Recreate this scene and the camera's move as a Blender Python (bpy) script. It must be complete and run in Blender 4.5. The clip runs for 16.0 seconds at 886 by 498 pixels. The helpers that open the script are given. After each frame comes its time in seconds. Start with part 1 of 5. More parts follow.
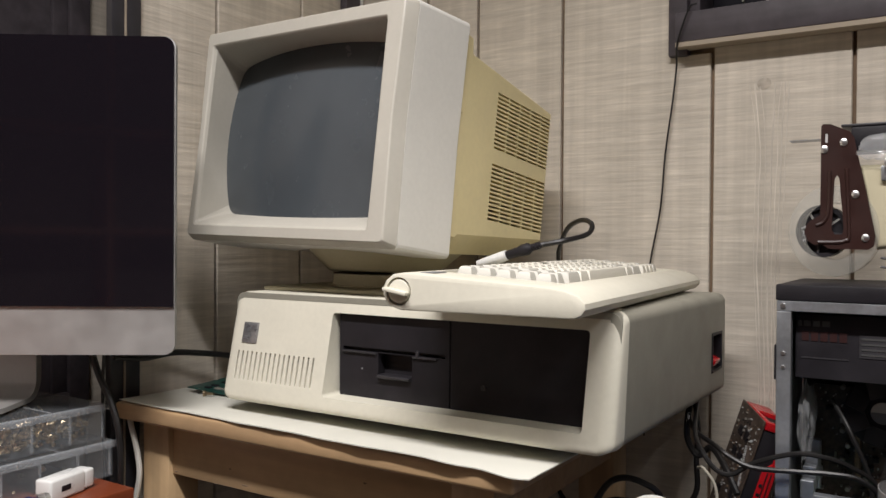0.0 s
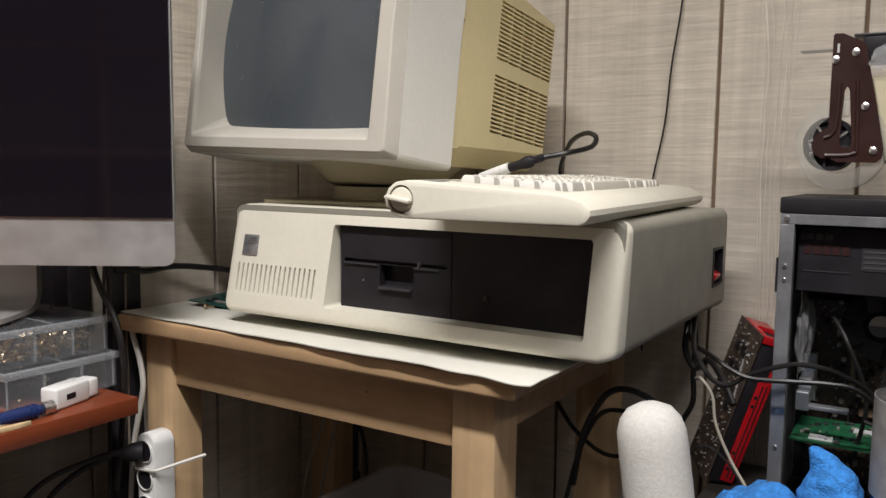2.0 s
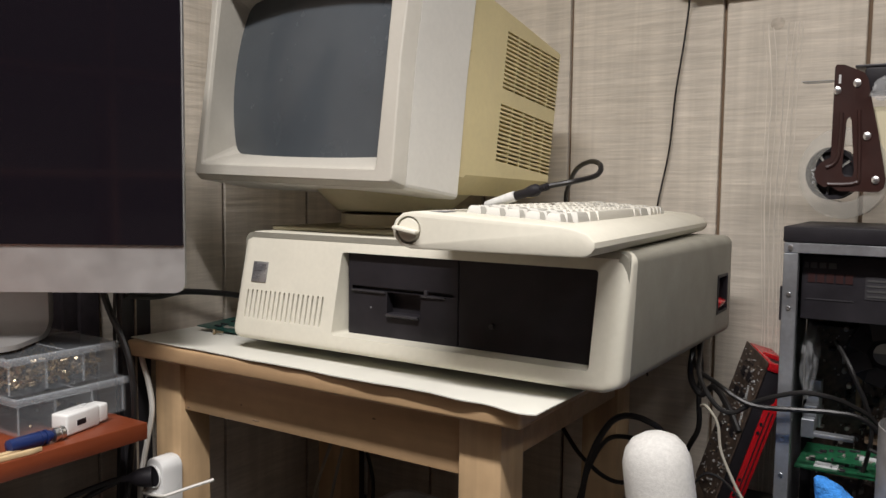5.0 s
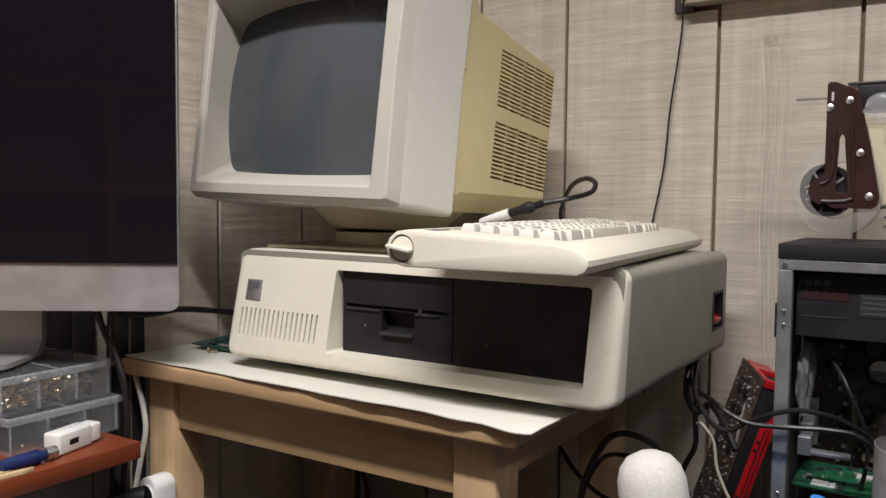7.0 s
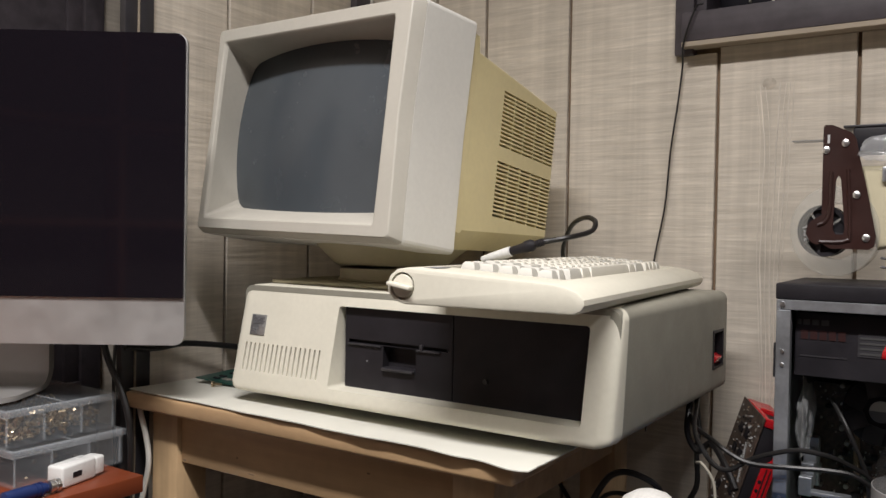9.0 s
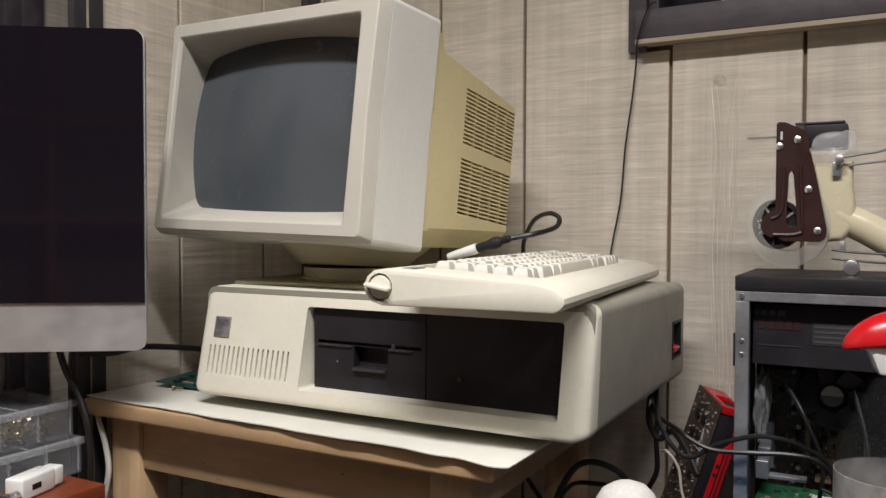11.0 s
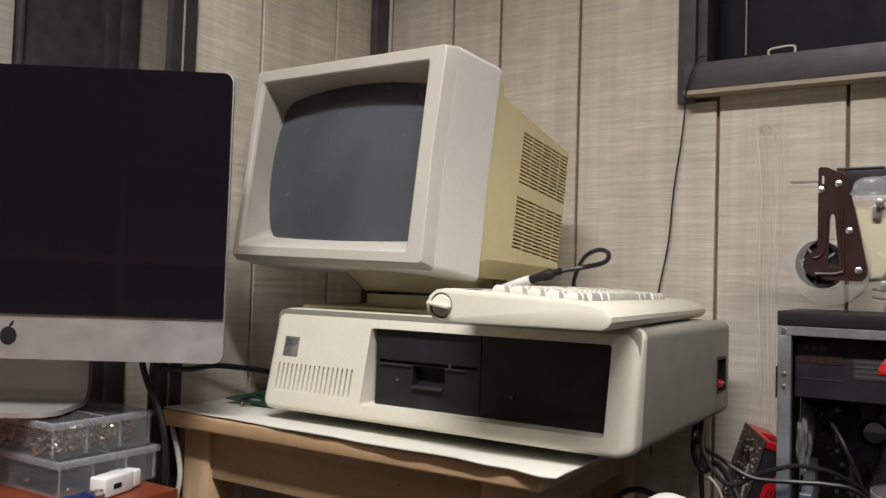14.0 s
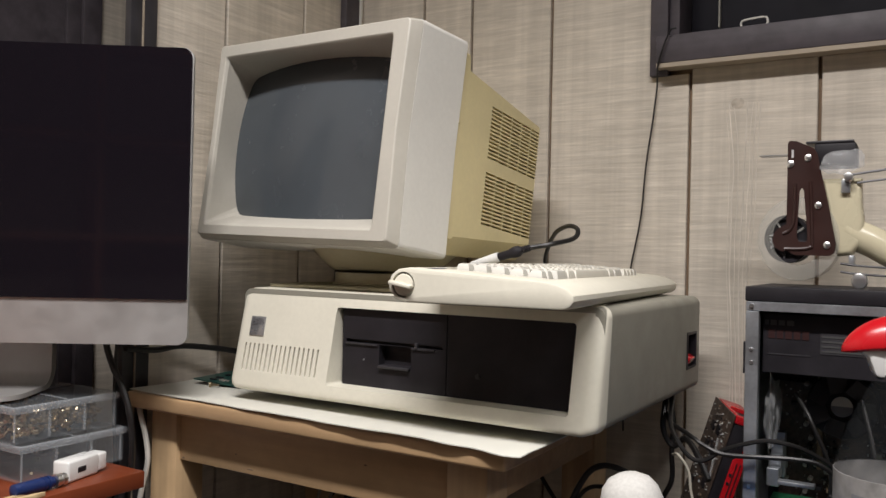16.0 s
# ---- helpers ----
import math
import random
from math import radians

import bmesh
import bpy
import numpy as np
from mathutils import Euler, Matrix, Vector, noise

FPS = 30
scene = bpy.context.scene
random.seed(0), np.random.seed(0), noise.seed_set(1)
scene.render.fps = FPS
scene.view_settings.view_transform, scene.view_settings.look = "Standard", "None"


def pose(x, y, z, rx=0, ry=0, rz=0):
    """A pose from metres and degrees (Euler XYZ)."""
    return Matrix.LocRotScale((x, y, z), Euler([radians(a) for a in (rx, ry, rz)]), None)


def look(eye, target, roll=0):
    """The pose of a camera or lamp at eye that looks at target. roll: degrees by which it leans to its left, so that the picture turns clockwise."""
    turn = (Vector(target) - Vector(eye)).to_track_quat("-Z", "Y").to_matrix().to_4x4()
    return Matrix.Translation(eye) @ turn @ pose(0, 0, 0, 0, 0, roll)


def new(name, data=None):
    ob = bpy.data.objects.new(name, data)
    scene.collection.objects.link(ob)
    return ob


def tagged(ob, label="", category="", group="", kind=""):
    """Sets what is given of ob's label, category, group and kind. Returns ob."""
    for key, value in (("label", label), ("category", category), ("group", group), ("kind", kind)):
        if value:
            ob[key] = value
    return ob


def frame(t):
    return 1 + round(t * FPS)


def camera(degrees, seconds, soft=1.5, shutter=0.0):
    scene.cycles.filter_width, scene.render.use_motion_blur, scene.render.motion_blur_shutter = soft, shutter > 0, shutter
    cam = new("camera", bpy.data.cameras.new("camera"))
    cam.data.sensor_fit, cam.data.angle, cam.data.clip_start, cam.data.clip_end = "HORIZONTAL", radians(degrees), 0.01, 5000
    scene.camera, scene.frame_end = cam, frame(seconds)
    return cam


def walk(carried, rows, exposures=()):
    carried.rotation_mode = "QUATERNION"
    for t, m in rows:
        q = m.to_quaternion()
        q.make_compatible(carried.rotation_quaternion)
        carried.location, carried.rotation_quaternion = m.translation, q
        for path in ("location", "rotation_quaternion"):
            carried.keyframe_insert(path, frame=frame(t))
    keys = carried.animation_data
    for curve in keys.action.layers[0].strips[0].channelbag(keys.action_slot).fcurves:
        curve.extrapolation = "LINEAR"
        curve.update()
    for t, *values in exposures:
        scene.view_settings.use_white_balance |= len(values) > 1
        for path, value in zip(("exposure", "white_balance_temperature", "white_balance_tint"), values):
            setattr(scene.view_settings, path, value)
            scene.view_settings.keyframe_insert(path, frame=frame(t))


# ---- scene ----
cam = camera(58.1, 16.0)
PATH = [
    (0, (-0.031, 0.061, 0.981), (-1.097, 1.753, 0.962), 0.4),
    (0.5, (-0.032, 0.062, 0.977), (-1.099, 1.753, 0.931), 0.3),
    (1, (-0.037, 0.073, 0.968), (-1.1, 1.762, 0.839), 0.6),
    (1.5, (-0.034, 0.065, 0.962), (-1.093, 1.748, 0.75), 0.6),
    (2, (-0.039, 0.064, 0.963), (-1.092, 1.753, 0.763), 0.7),
    (2.5, (-0.037, 0.061, 0.973), (-1.091, 1.751, 0.786), 0.8),
    (3, (-0.037, 0.065, 0.972), (-1.091, 1.756, 0.801), 0.7),
    (3.5, (-0.042, 0.061, 0.973), (-1.099, 1.751, 0.804), 0.9),
    (4, (-0.034, 0.053, 0.974), (-1.097, 1.739, 0.81), 0.8),
    (6.5, (-0.036, 0.06, 0.976), (-1.103, 1.747, 0.844), 0.7),
    (7, (-0.032, 0.059, 0.978), (-1.098, 1.747, 0.86), 0.6),
    (7.5, (-0.035, 0.064, 0.973), (-1.111, 1.746, 0.874), 0.6),
    (8, (-0.021, 0.049, 0.971), (-1.106, 1.728, 0.9), 0.9),
    (8.5, (-0.022, 0.048, 0.971), (-1.1, 1.732, 0.91), 1.2),
    (9, (-0.018, 0.052, 0.982), (-1.105, 1.73, 0.95), 1.0),
    (9.2, (-0.017, 0.052, 0.985), (-1.106, 1.73, 0.966), 0.8),
    (11.3, (-0.068, 0.017, 0.992), (-1.005, 1.783, 0.932), 0.2),
    (11.5, (-0.077, 0.003, 0.991), (-1.028, 1.762, 0.954), 0.1),
    (12, (-0.07, 0.008, 0.992), (-1.105, 1.718, 1.039), 0.5),
    (12.5, (-0.029, 0.009, 0.959), (-1.121, 1.681, 1.063), 1.3),
    (13, (-0.013, 0.001, 0.952), (-1.104, 1.674, 1.053), 1.4),
    (13.5, (-0.013, -0.021, 0.951), (-1.083, 1.666, 1.047), 1.7),
    (14, (-0.025, -0.034, 0.959), (-1.078, 1.664, 1.041), 1.8),
    (14.5, (-0.032, -0.029, 0.96), (-1.081, 1.673, 1.004), 1.5),
    (15, (-0.018, -0.033, 0.96), (-1.059, 1.675, 0.998), 1.5),
    (15.5, (-0.018, -0.019, 0.966), (-1.066, 1.684, 0.99), 1.1),
    (16, (-0.011, -0.01, 0.965), (-1.035, 1.708, 0.982), 1.3),
]
walk(cam, [(t, look(eye, target, roll)) for t, eye, target, roll in PATH])

# ---- world and lamps ----
world = bpy.data.worlds.new("night_world")
scene.world = world
world.use_nodes = True
world.node_tree.nodes["Background"].inputs["Color"].default_value = (0.55, 0.6, 0.7, 1)
world.node_tree.nodes["Background"].inputs["Strength"].default_value = 0.02
scene.view_settings.exposure = 0.0


def area_lamp(name, eye, target, sx, sy, watts, colour):
    data = bpy.data.lights.new(name, "AREA")
    data.shape, data.size, data.size_y, data.energy, data.color = "RECTANGLE", sx, sy, watts, colour
    data.spread = radians(138)
    ob = new(name, data)
    ob.matrix_world = look(eye, target)
    return ob


area_lamp("ceiling_tube_light", (-0.11, -0.09, 2.24), (-0.11, -0.09, 0), 1.15, 0.10, 38, (1.0, 0.962, 0.95))
area_lamp("ceiling_tube_light", (1.10, -0.45, 2.24), (1.10, -0.45, 0), 0.10, 1.2, 14, (1.0, 0.962, 0.95))

# ---- materials ----


def material(name, colour, rough=0.5, metal=0.0, grain=None, spots=0.0, bump=0.0, bump_scale=300.0, spec=0.5, alpha_trans=0.0, coat=0.0, alpha=1.0, vary=0.0):
    """colour: base; grain: (scale vector, amount) for a stretched noise; spots: large stain amount."""
    m = bpy.data.materials.new(name)
    m.use_nodes = True
    nt = m.node_tree
    b = nt.nodes["Principled BSDF"]
    b.inputs["Roughness"].default_value = rough
    b.inputs["Metallic"].default_value = metal
    b.inputs["Specular IOR Level"].default_value = spec
    b.inputs["Coat Weight"].default_value = coat
    b.inputs["Alpha"].default_value = alpha
    if alpha_trans:
        b.inputs["Transmission Weight"].default_value = alpha_trans
    co = nt.nodes.new("ShaderNodeTexCoord")
    info = nt.nodes.new("ShaderNodeObjectInfo")
    add = nt.nodes.new("ShaderNodeVectorMath")
    mul = nt.nodes.new("ShaderNodeVectorMath")
    mul.operation = "SCALE"
    mul.inputs["Scale"].default_value = 7.3
    comb = nt.nodes.new("ShaderNodeCombineXYZ")
    for k in range(3):
        nt.links.new(info.outputs["Random"], comb.inputs[k])
    nt.links.new(comb.outputs[0], mul.inputs[0])
    nt.links.new(co.outputs["Object"], add.inputs[0])
    nt.links.new(mul.outputs[0], add.inputs[1])
    value = None

    def noise_node(scale_vec, detail=4.0, roughness=0.55):
        mp = nt.nodes.new("ShaderNodeMapping")
        mp.inputs["Scale"].default_value = scale_vec
        nt.links.new(add.outputs[0], mp.inputs["Vector"])
        n = nt.nodes.new("ShaderNodeTexNoise")
        n.inputs["Scale"].default_value = 1.0
        n.inputs["Detail"].default_value = detail
        n.inputs["Roughness"].default_value = roughness
        nt.links.new(mp.outputs[0], n.inputs["Vector"])
        return n.outputs["Fac"]

    def remap(sock, lo, hi, start=0.3, stop=0.7):
        r = nt.nodes.new("ShaderNodeMapRange")
        r.inputs["From Min"].default_value, r.inputs["From Max"].default_value = start, stop
        r.inputs["To Min"].default_value, r.inputs["To Max"].default_value = lo, hi
        nt.links.new(sock, r.inputs["Value"])
        return r.outputs[0]

    def times(a, c):
        n = nt.nodes.new("ShaderNodeMath")
        n.operation = "MULTIPLY"
        nt.links.new(a, n.inputs[0])
        nt.links.new(c, n.inputs[1])
        return n.outputs[0]

    layers = list(grain or [])
    if spots:
        layers.append(((9, 9, 9), spots))
    for sc, amount, *edge in layers:
        v = remap(noise_node(sc), 1 - amount, 1 + amount * 0.6, *edge)
        value = v if value is None else times(value, v)
    if vary:
        v = remap(info.outputs["Random"], 1 - vary, 1 + vary, 0.0, 1.0)
        value = v if value is None else times(value, v)
    if value is not None:
        vm = nt.nodes.new("ShaderNodeVectorMath")
        vm.operation = "SCALE"
        vm.inputs[0].default_value = colour
        nt.links.new(value, vm.inputs["Scale"])
        nt.links.new(vm.outputs[0], b.inputs["Base Color"])
        rr = remap(noise_node((25, 25, 25)), max(0.0, rough - 0.08), min(1.0, rough + 0.08))
        nt.links.new(rr, b.inputs["Roughness"])
    else:
        b.inputs["Base Color"].default_value = (*colour, 1)
    if bump:
        bn = nt.nodes.new("ShaderNodeBump")
        bn.inputs["Strength"].default_value = bump
        bn.inputs["Distance"].default_value = 0.002
        src = noise_node((bump_scale,) * 3 if not isinstance(bump_scale, tuple) else bump_scale, 5)
        nt.links.new(src, bn.inputs["Height"])
        nt.links.new(bn.outputs[0], b.inputs["Normal"])
    return m


def sawn_wood(name, colour):
    """Whitewashed rough-sawn panelling: vertical grain, fine level saw marks, dark knots."""
    m = material(name, colour, 0.7, grain=[((16, 16, 1.1), 0.10), ((6, 6, 85), 0.05, 0.44, 0.58), ((10, 10, 170), 0.05, 0.5, 0.6), ((26, 26, 260), 0.08), ((5, 5, 3.0), 0.13), ((60, 60, 1.6), 0.06, 0.42, 0.6), ((28, 28, 28), 0.05)],
                 bump=0.6, bump_scale=(7, 7, 130), spec=0.3, vary=0.04)
    return m


M_PLANK = sawn_wood("sawn_panel", (0.615, 0.555, 0.470))
M_GROOVE = material("groove_brown", (0.20, 0.135, 0.085), 0.8, grain=[((60, 60, 8), 0.35)])
M_CONCRETE = material("floor_dark", (0.040, 0.033, 0.028), 0.7, grain=[((7, 7, 7), 0.3), ((60, 60, 60), 0.2)])
M_CEIL = material("ceiling_white", (0.66, 0.63, 0.60), 0.8, spots=0.06, bump=0.3, bump_scale=120)
M_PLASTER = material("wall_paint", (0.20, 0.17, 0.155), 0.8, spots=0.1)
M_CHARCOAL = material("charcoal_paint", (0.066, 0.056, 0.064), 0.55, grain=[((30, 30, 30), 0.25), ((4, 60, 60), 0.2)], bump=0.2, bump_scale=60)
M_BARE_EDGE = material("bare_wood_edge", (0.36, 0.30, 0.23), 0.7, grain=[((6, 90, 90), 0.2)])
M_NIGHT = material("night_glass", (0.0050, 0.0042, 0.0085), 0.45, spots=0.3, spec=0.15)
M_IVORY = material("ivory_plastic", (0.6552, 0.6279, 0.5278), 0.48, grain=[((14, 14, 14), 0.04), ((180, 180, 180), 0.03)], bump=0.08, bump_scale=900)
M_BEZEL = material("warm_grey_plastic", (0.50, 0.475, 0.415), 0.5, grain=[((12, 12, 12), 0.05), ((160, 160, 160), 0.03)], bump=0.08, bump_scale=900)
# paler than the bezel: light from the right put into the shell's colour
M_SHELL = material("side_lit_shell_plastic", (0.72, 0.705, 0.655), 0.5, grain=[((12, 12, 12), 0.05), ((160, 160, 160), 0.03)], bump=0.08, bump_scale=900)
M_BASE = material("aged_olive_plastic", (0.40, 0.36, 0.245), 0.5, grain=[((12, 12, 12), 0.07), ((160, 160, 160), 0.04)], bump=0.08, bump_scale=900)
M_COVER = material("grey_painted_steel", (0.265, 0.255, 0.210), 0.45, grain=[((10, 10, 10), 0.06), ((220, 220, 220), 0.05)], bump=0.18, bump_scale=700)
M_YELLOW = material("yellowed_plastic", (0.75, 0.65, 0.37), 0.5, grain=[((7, 7, 7), 0.09), ((150, 150, 150), 0.03)], bump=0.08, bump_scale=900)
M_KEY = material("key_plastic", (0.6734, 0.6461, 0.5642), 0.5, grain=[((40, 40, 40), 0.03)])
M_KEYGREY = material("key_plastic_grey", (0.57, 0.555, 0.50), 0.5, grain=[((40, 40, 40), 0.03)])
M_BLACK = material("black_plastic", (0.0180, 0.0162, 0.0195), 0.5, grain=[((30, 30, 30), 0.3)], bump=0.1, bump_scale=700, spec=0.25)
M_DARK = material("dark_plastic", (0.03, 0.028, 0.032), 0.45, grain=[((30, 30, 30), 0.3)])
M_RUBBER = material("black_cable_rubber", (0.010, 0.009, 0.009), 0.42, grain=[((40, 40, 40), 0.2)])
M_WCABLE = material("white_cable_rubber", (0.62, 0.60, 0.55), 0.5, spots=0.1)
M_CRT = material("crt_glass", (0.066, 0.077, 0.088), 0.22, grain=[((8, 8, 8), 0.12)], spec=0.5)
M_CRTEDGE = material("crt_mask", (0.07, 0.068, 0.06), 0.4, spots=0.1)
M_BIRCH = material("birch_wood", (0.49, 0.325, 0.18), 0.42, grain=[((3, 60, 60), 0.16), ((1.4, 17, 17), 0.16), ((9, 9, 9), 0.12), ((60, 60, 60), 0.05)], bump=0.08, bump_scale=(4, 200, 200))
M_BIRCH_UP = material("birch_wood_upright", (0.50, 0.345, 0.195), 0.42, grain=[((60, 60, 3), 0.16), ((17, 17, 1.4), 0.16), ((9, 9, 9), 0.12), ((60, 60, 60), 0.05)], bump=0.08, bump_scale=(200, 200, 4))
M_PAPER = material("white_laminate_sheet", (0.6552, 0.6461, 0.5778), 0.42, grain=[((5, 5, 5), 0.03)])
M_CHERRY = material("cherry_laminate", (0.20, 0.046, 0.018), 0.35, grain=[((40, 4, 40), 0.22), ((8, 8, 8), 0.12)])
M_ALU = material("brushed_aluminium", (0.56, 0.548, 0.535), 0.5, 0.75, grain=[((60, 60, 60), 0.03)])
M_GLASSBLACK = material("black_screen_glass", (0.0088, 0.0070, 0.0100), 0.05, spec=0.5)
M_CLEAR = material("clear_box_plastic", (0.62, 0.66, 0.70), 0.10, alpha=0.06)
M_CLEAR_RIM = material("frosted_box_rim", (0.62, 0.66, 0.70), 0.22, alpha=0.22)
M_SCREWS = material("brass_and_zinc_screws", (0.46, 0.37, 0.25), 0.34, 0.95, grain=[((200, 200, 200), 0.5)])
M_BEIGECABLE = material("beige_cable_rubber", (0.36, 0.33, 0.27), 0.55, spots=0.15)
M_BOTTLE_LABEL = material("pale_grey_label", (0.26, 0.25, 0.24), 0.45, grain=[((60, 60, 60), 0.3)])
M_LIQUID = material("blue_liquid", (0.02, 0.12, 0.33), 0.15)
M_WHITE = material("white_gloss_plastic", (0.7440, 0.7440, 0.7254), 0.3, spots=0.03)
M_FOAM = material("white_foam", (0.54, 0.53, 0.50), 0.85, grain=[((320, 320, 320), 0.10)], bump=0.25, bump_scale=650)
M_STEEL = material("zinc_steel", (0.50, 0.52, 0.55), 0.38, 0.85, grain=[((25, 25, 25), 0.12), ((200, 200, 200), 0.08)])
M_CHROME = material("chrome", (0.75, 0.75, 0.75), 0.32, 1.0)
M_RED = material("red_plastic", (0.52, 0.010, 0.016), 0.24, spots=0.08)
M_PCB_G = material("green_circuit_board", (0.0163, 0.1105, 0.0488), 0.4, grain=[((160, 160, 160), 0.5), ((35, 35, 35), 0.3)])
M_PCB_D = material("dark_circuit_board", (0.095, 0.066, 0.050), 0.45, grain=[((160, 160, 160), 0.6), ((35, 35, 35), 0.4)])
M_SLOT = material("brown_connector_plastic", (0.24, 0.165, 0.11), 0.5, grain=[((160, 160, 160), 0.4)])
M_PCB_T = material("teal_circuit_board", (0.010, 0.055, 0.045), 0.35, grain=[((120, 120, 120), 0.4)])
M_SOLDER = material("solder_and_chips", (0.45, 0.42, 0.38), 0.35, 0.6, grain=[((150, 150, 150), 0.4)])
M_BROWN = material("brown_painted_steel", (0.0341, 0.0136, 0.0112), 0.38, grain=[((30, 30, 30), 0.2)])
M_CREAM = material("cream_plastic", (0.60, 0.545, 0.385), 0.24, spots=0.05)
M_TAPE = material("clear_tape_roll", (0.60, 0.59, 0.54), 0.3, alpha=0.24, spots=0.05)
M_CLOTH = material("blue_towelling", (0.035, 0.22, 0.62), 0.95, grain=[((170, 170, 170), 0.35), ((14, 14, 14), 0.2)], bump=1.0, bump_scale=420)
M_BLUE = material("blue_plastic", (0.0090, 0.0225, 0.0990), 0.35)
M_BOTTLE = material("clear_bottle_plastic", (0.06, 0.065, 0.07), 0.05, alpha=0.10)
M_BAG = material("shiny_wrap", (0.62, 0.63, 0.64), 0.10, alpha=0.25)
M_LABEL = material("grey_label", (0.55, 0.56, 0.56), 0.5, grain=[((18, 18, 60), 0.25)])
M_SHELF = material("reddish_shelf_wood", (0.42, 0.17, 0.11), 0.5, grain=[((3, 60, 60), 0.2)])
M_PENCIL = material("light_wood_sticks", (0.62, 0.46, 0.26), 0.5, grain=[((60, 60, 6), 0.15)])
M_BIN = material("translucent_bin", (0.72, 0.72, 0.72), 0.4, alpha=0.7, spots=0.05)
M_INKDARK = material("printed_grey_ink", (0.17, 0.17, 0.18), 0.5)
M_INKLIGHT = material("printed_light_ink", (0.50, 0.50, 0.50), 0.5)
M_INKDIM = material("faint_print", (0.055, 0.055, 0.055), 0.5)
M_STREAK = material("pale_grain_streak", (0.64, 0.585, 0.51), 0.8, grain=[((60, 60, 12), 0.3)])
M_KNOT = material("wood_knot", (0.48, 0.425, 0.355), 0.75, grain=[((90, 90, 90), 0.25)])
M_INKRED = material("printed_red_ink", (0.0250, 0.0050, 0.0045), 0.5)
M_BADGE = material("badge_silver", (0.35, 0.35, 0.36), 0.3, 0.7, spots=0.06)

# ---- mesh helpers ----


def mesh_of(bm, name, mat, smooth=True, crease=32):
    bmesh.ops.recalc_face_normals(bm, faces=bm.faces)
    me = bpy.data.meshes.new(name)
    bm.to_mesh(me)
    bm.free()
    me.materials.append(mat)
    if smooth:
        for p in me.polygons:
            p.use_smooth = True
        me.set_sharp_from_angle(angle=radians(crease))
    return me


def part(name, bm, mat, parent=None, label="", m=None, smooth=True, crease=32):
    ob = new(name, mesh_of(bm, name, mat, smooth, crease))
    if m is not None:
        ob.matrix_basis = m
    if parent is not None:
        ob.parent = parent
    if label:
        ob["label"] = label
    return ob


def thing(name, label, category, m=None, group="", kind=""):
    ob = new(name)
    ob.empty_display_size = 0.05
    if m is not None:
        ob.matrix_basis = m
    return tagged(ob, label, category, group, kind)


def box(lo, hi, bevel=0.0, seg=2, bm=None):
    bm = bm or bmesh.new()
    cx = [(a + b) / 2 for a, b in zip(lo, hi)]
    r = bmesh.ops.create_cube(bm, size=1, matrix=Matrix.LocRotScale(cx, None, [abs(b - a) for a, b in zip(lo, hi)]))
    if bevel:
        edges = list({e for v in r["verts"] for e in v.link_edges})
        bmesh.ops.bevel(bm, geom=edges, offset=bevel, segments=seg, profile=0.5, affect="EDGES")
    return bm


def cyl(r1, r2, h, m=None, n=24, bevel=0.0, bm=None):
    """A cylinder or cone from z=0 to h."""
    bm = bm or bmesh.new()
    r = bmesh.ops.create_cone(bm, cap_ends=True, segments=n, radius1=r1, radius2=r2, depth=h, matrix=(m or Matrix()) @ Matrix.Translation((0, 0, h / 2)))
    if bevel:
        edges = [e for e in {e for v in r["verts"] for e in v.link_edges} if max(len(f.verts) for f in e.link_faces) > 4]
        bmesh.ops.bevel(bm, geom=edges, offset=bevel, segments=2, profile=0.5, affect="EDGES")
    return bm


def prism(outline, depth, m=None, bevel=0.0, bm=None, hole=None):
    """The outline (x, z) extruded along y from 0 to depth."""
    bm = bm or bmesh.new()
    vs = [bm.verts.new((x, 0, z)) for x, z in outline]
    f = bm.faces.new(vs)
    r = bmesh.ops.extrude_face_region(bm, geom=[f])
    moved = [v for v in r["geom"] if isinstance(v, bmesh.types.BMVert)]
    bmesh.ops.translate(bm, verts=moved, vec=(0, depth, 0))
    if bevel:
        bmesh.ops.bevel(bm, geom=[e for e in bm.edges], offset=bevel, segments=2, profile=0.5, affect="EDGES")
    if m is not None:
        bmesh.ops.transform(bm, matrix=m, verts=bm.verts)
    return bm


def rounded(w, h, r, n=6, x0=0.0, z0=0.0):
    """A rounded rectangle's outline, w by h, from (x0, z0)."""
    pts = []
    for cx, cz, a in ((x0 + w - r, z0 + r, -90), (x0 + w - r, z0 + h - r, 0), (x0 + r, z0 + h - r, 90), (x0 + r, z0 + r, 180)):
        for k in range(n + 1):
            t = radians(a + 90 * k / n)
            pts.append((cx + r * math.cos(t), cz + r * math.sin(t)))
    return pts


def smooth_line(points, steps=8):
    """A Catmull-Rom line through the points."""
    p = [Vector(q) for q in points]
    p = [p[0] * 2 - p[1]] + p + [p[-1] * 2 - p[-2]]
    out = []
    for i in range(1, len(p) - 2):
        a, b, c, d = p[i - 1], p[i], p[i + 1], p[i + 2]
        for k in range(steps):
            t = k / steps
            out.append(0.5 * ((2 * b) + (c - a) * t + (2 * a - 5 * b + 4 * c - d) * t * t + (3 * b - a - 3 * c + d) * t ** 3))
    out.append(p[-2])
    return out


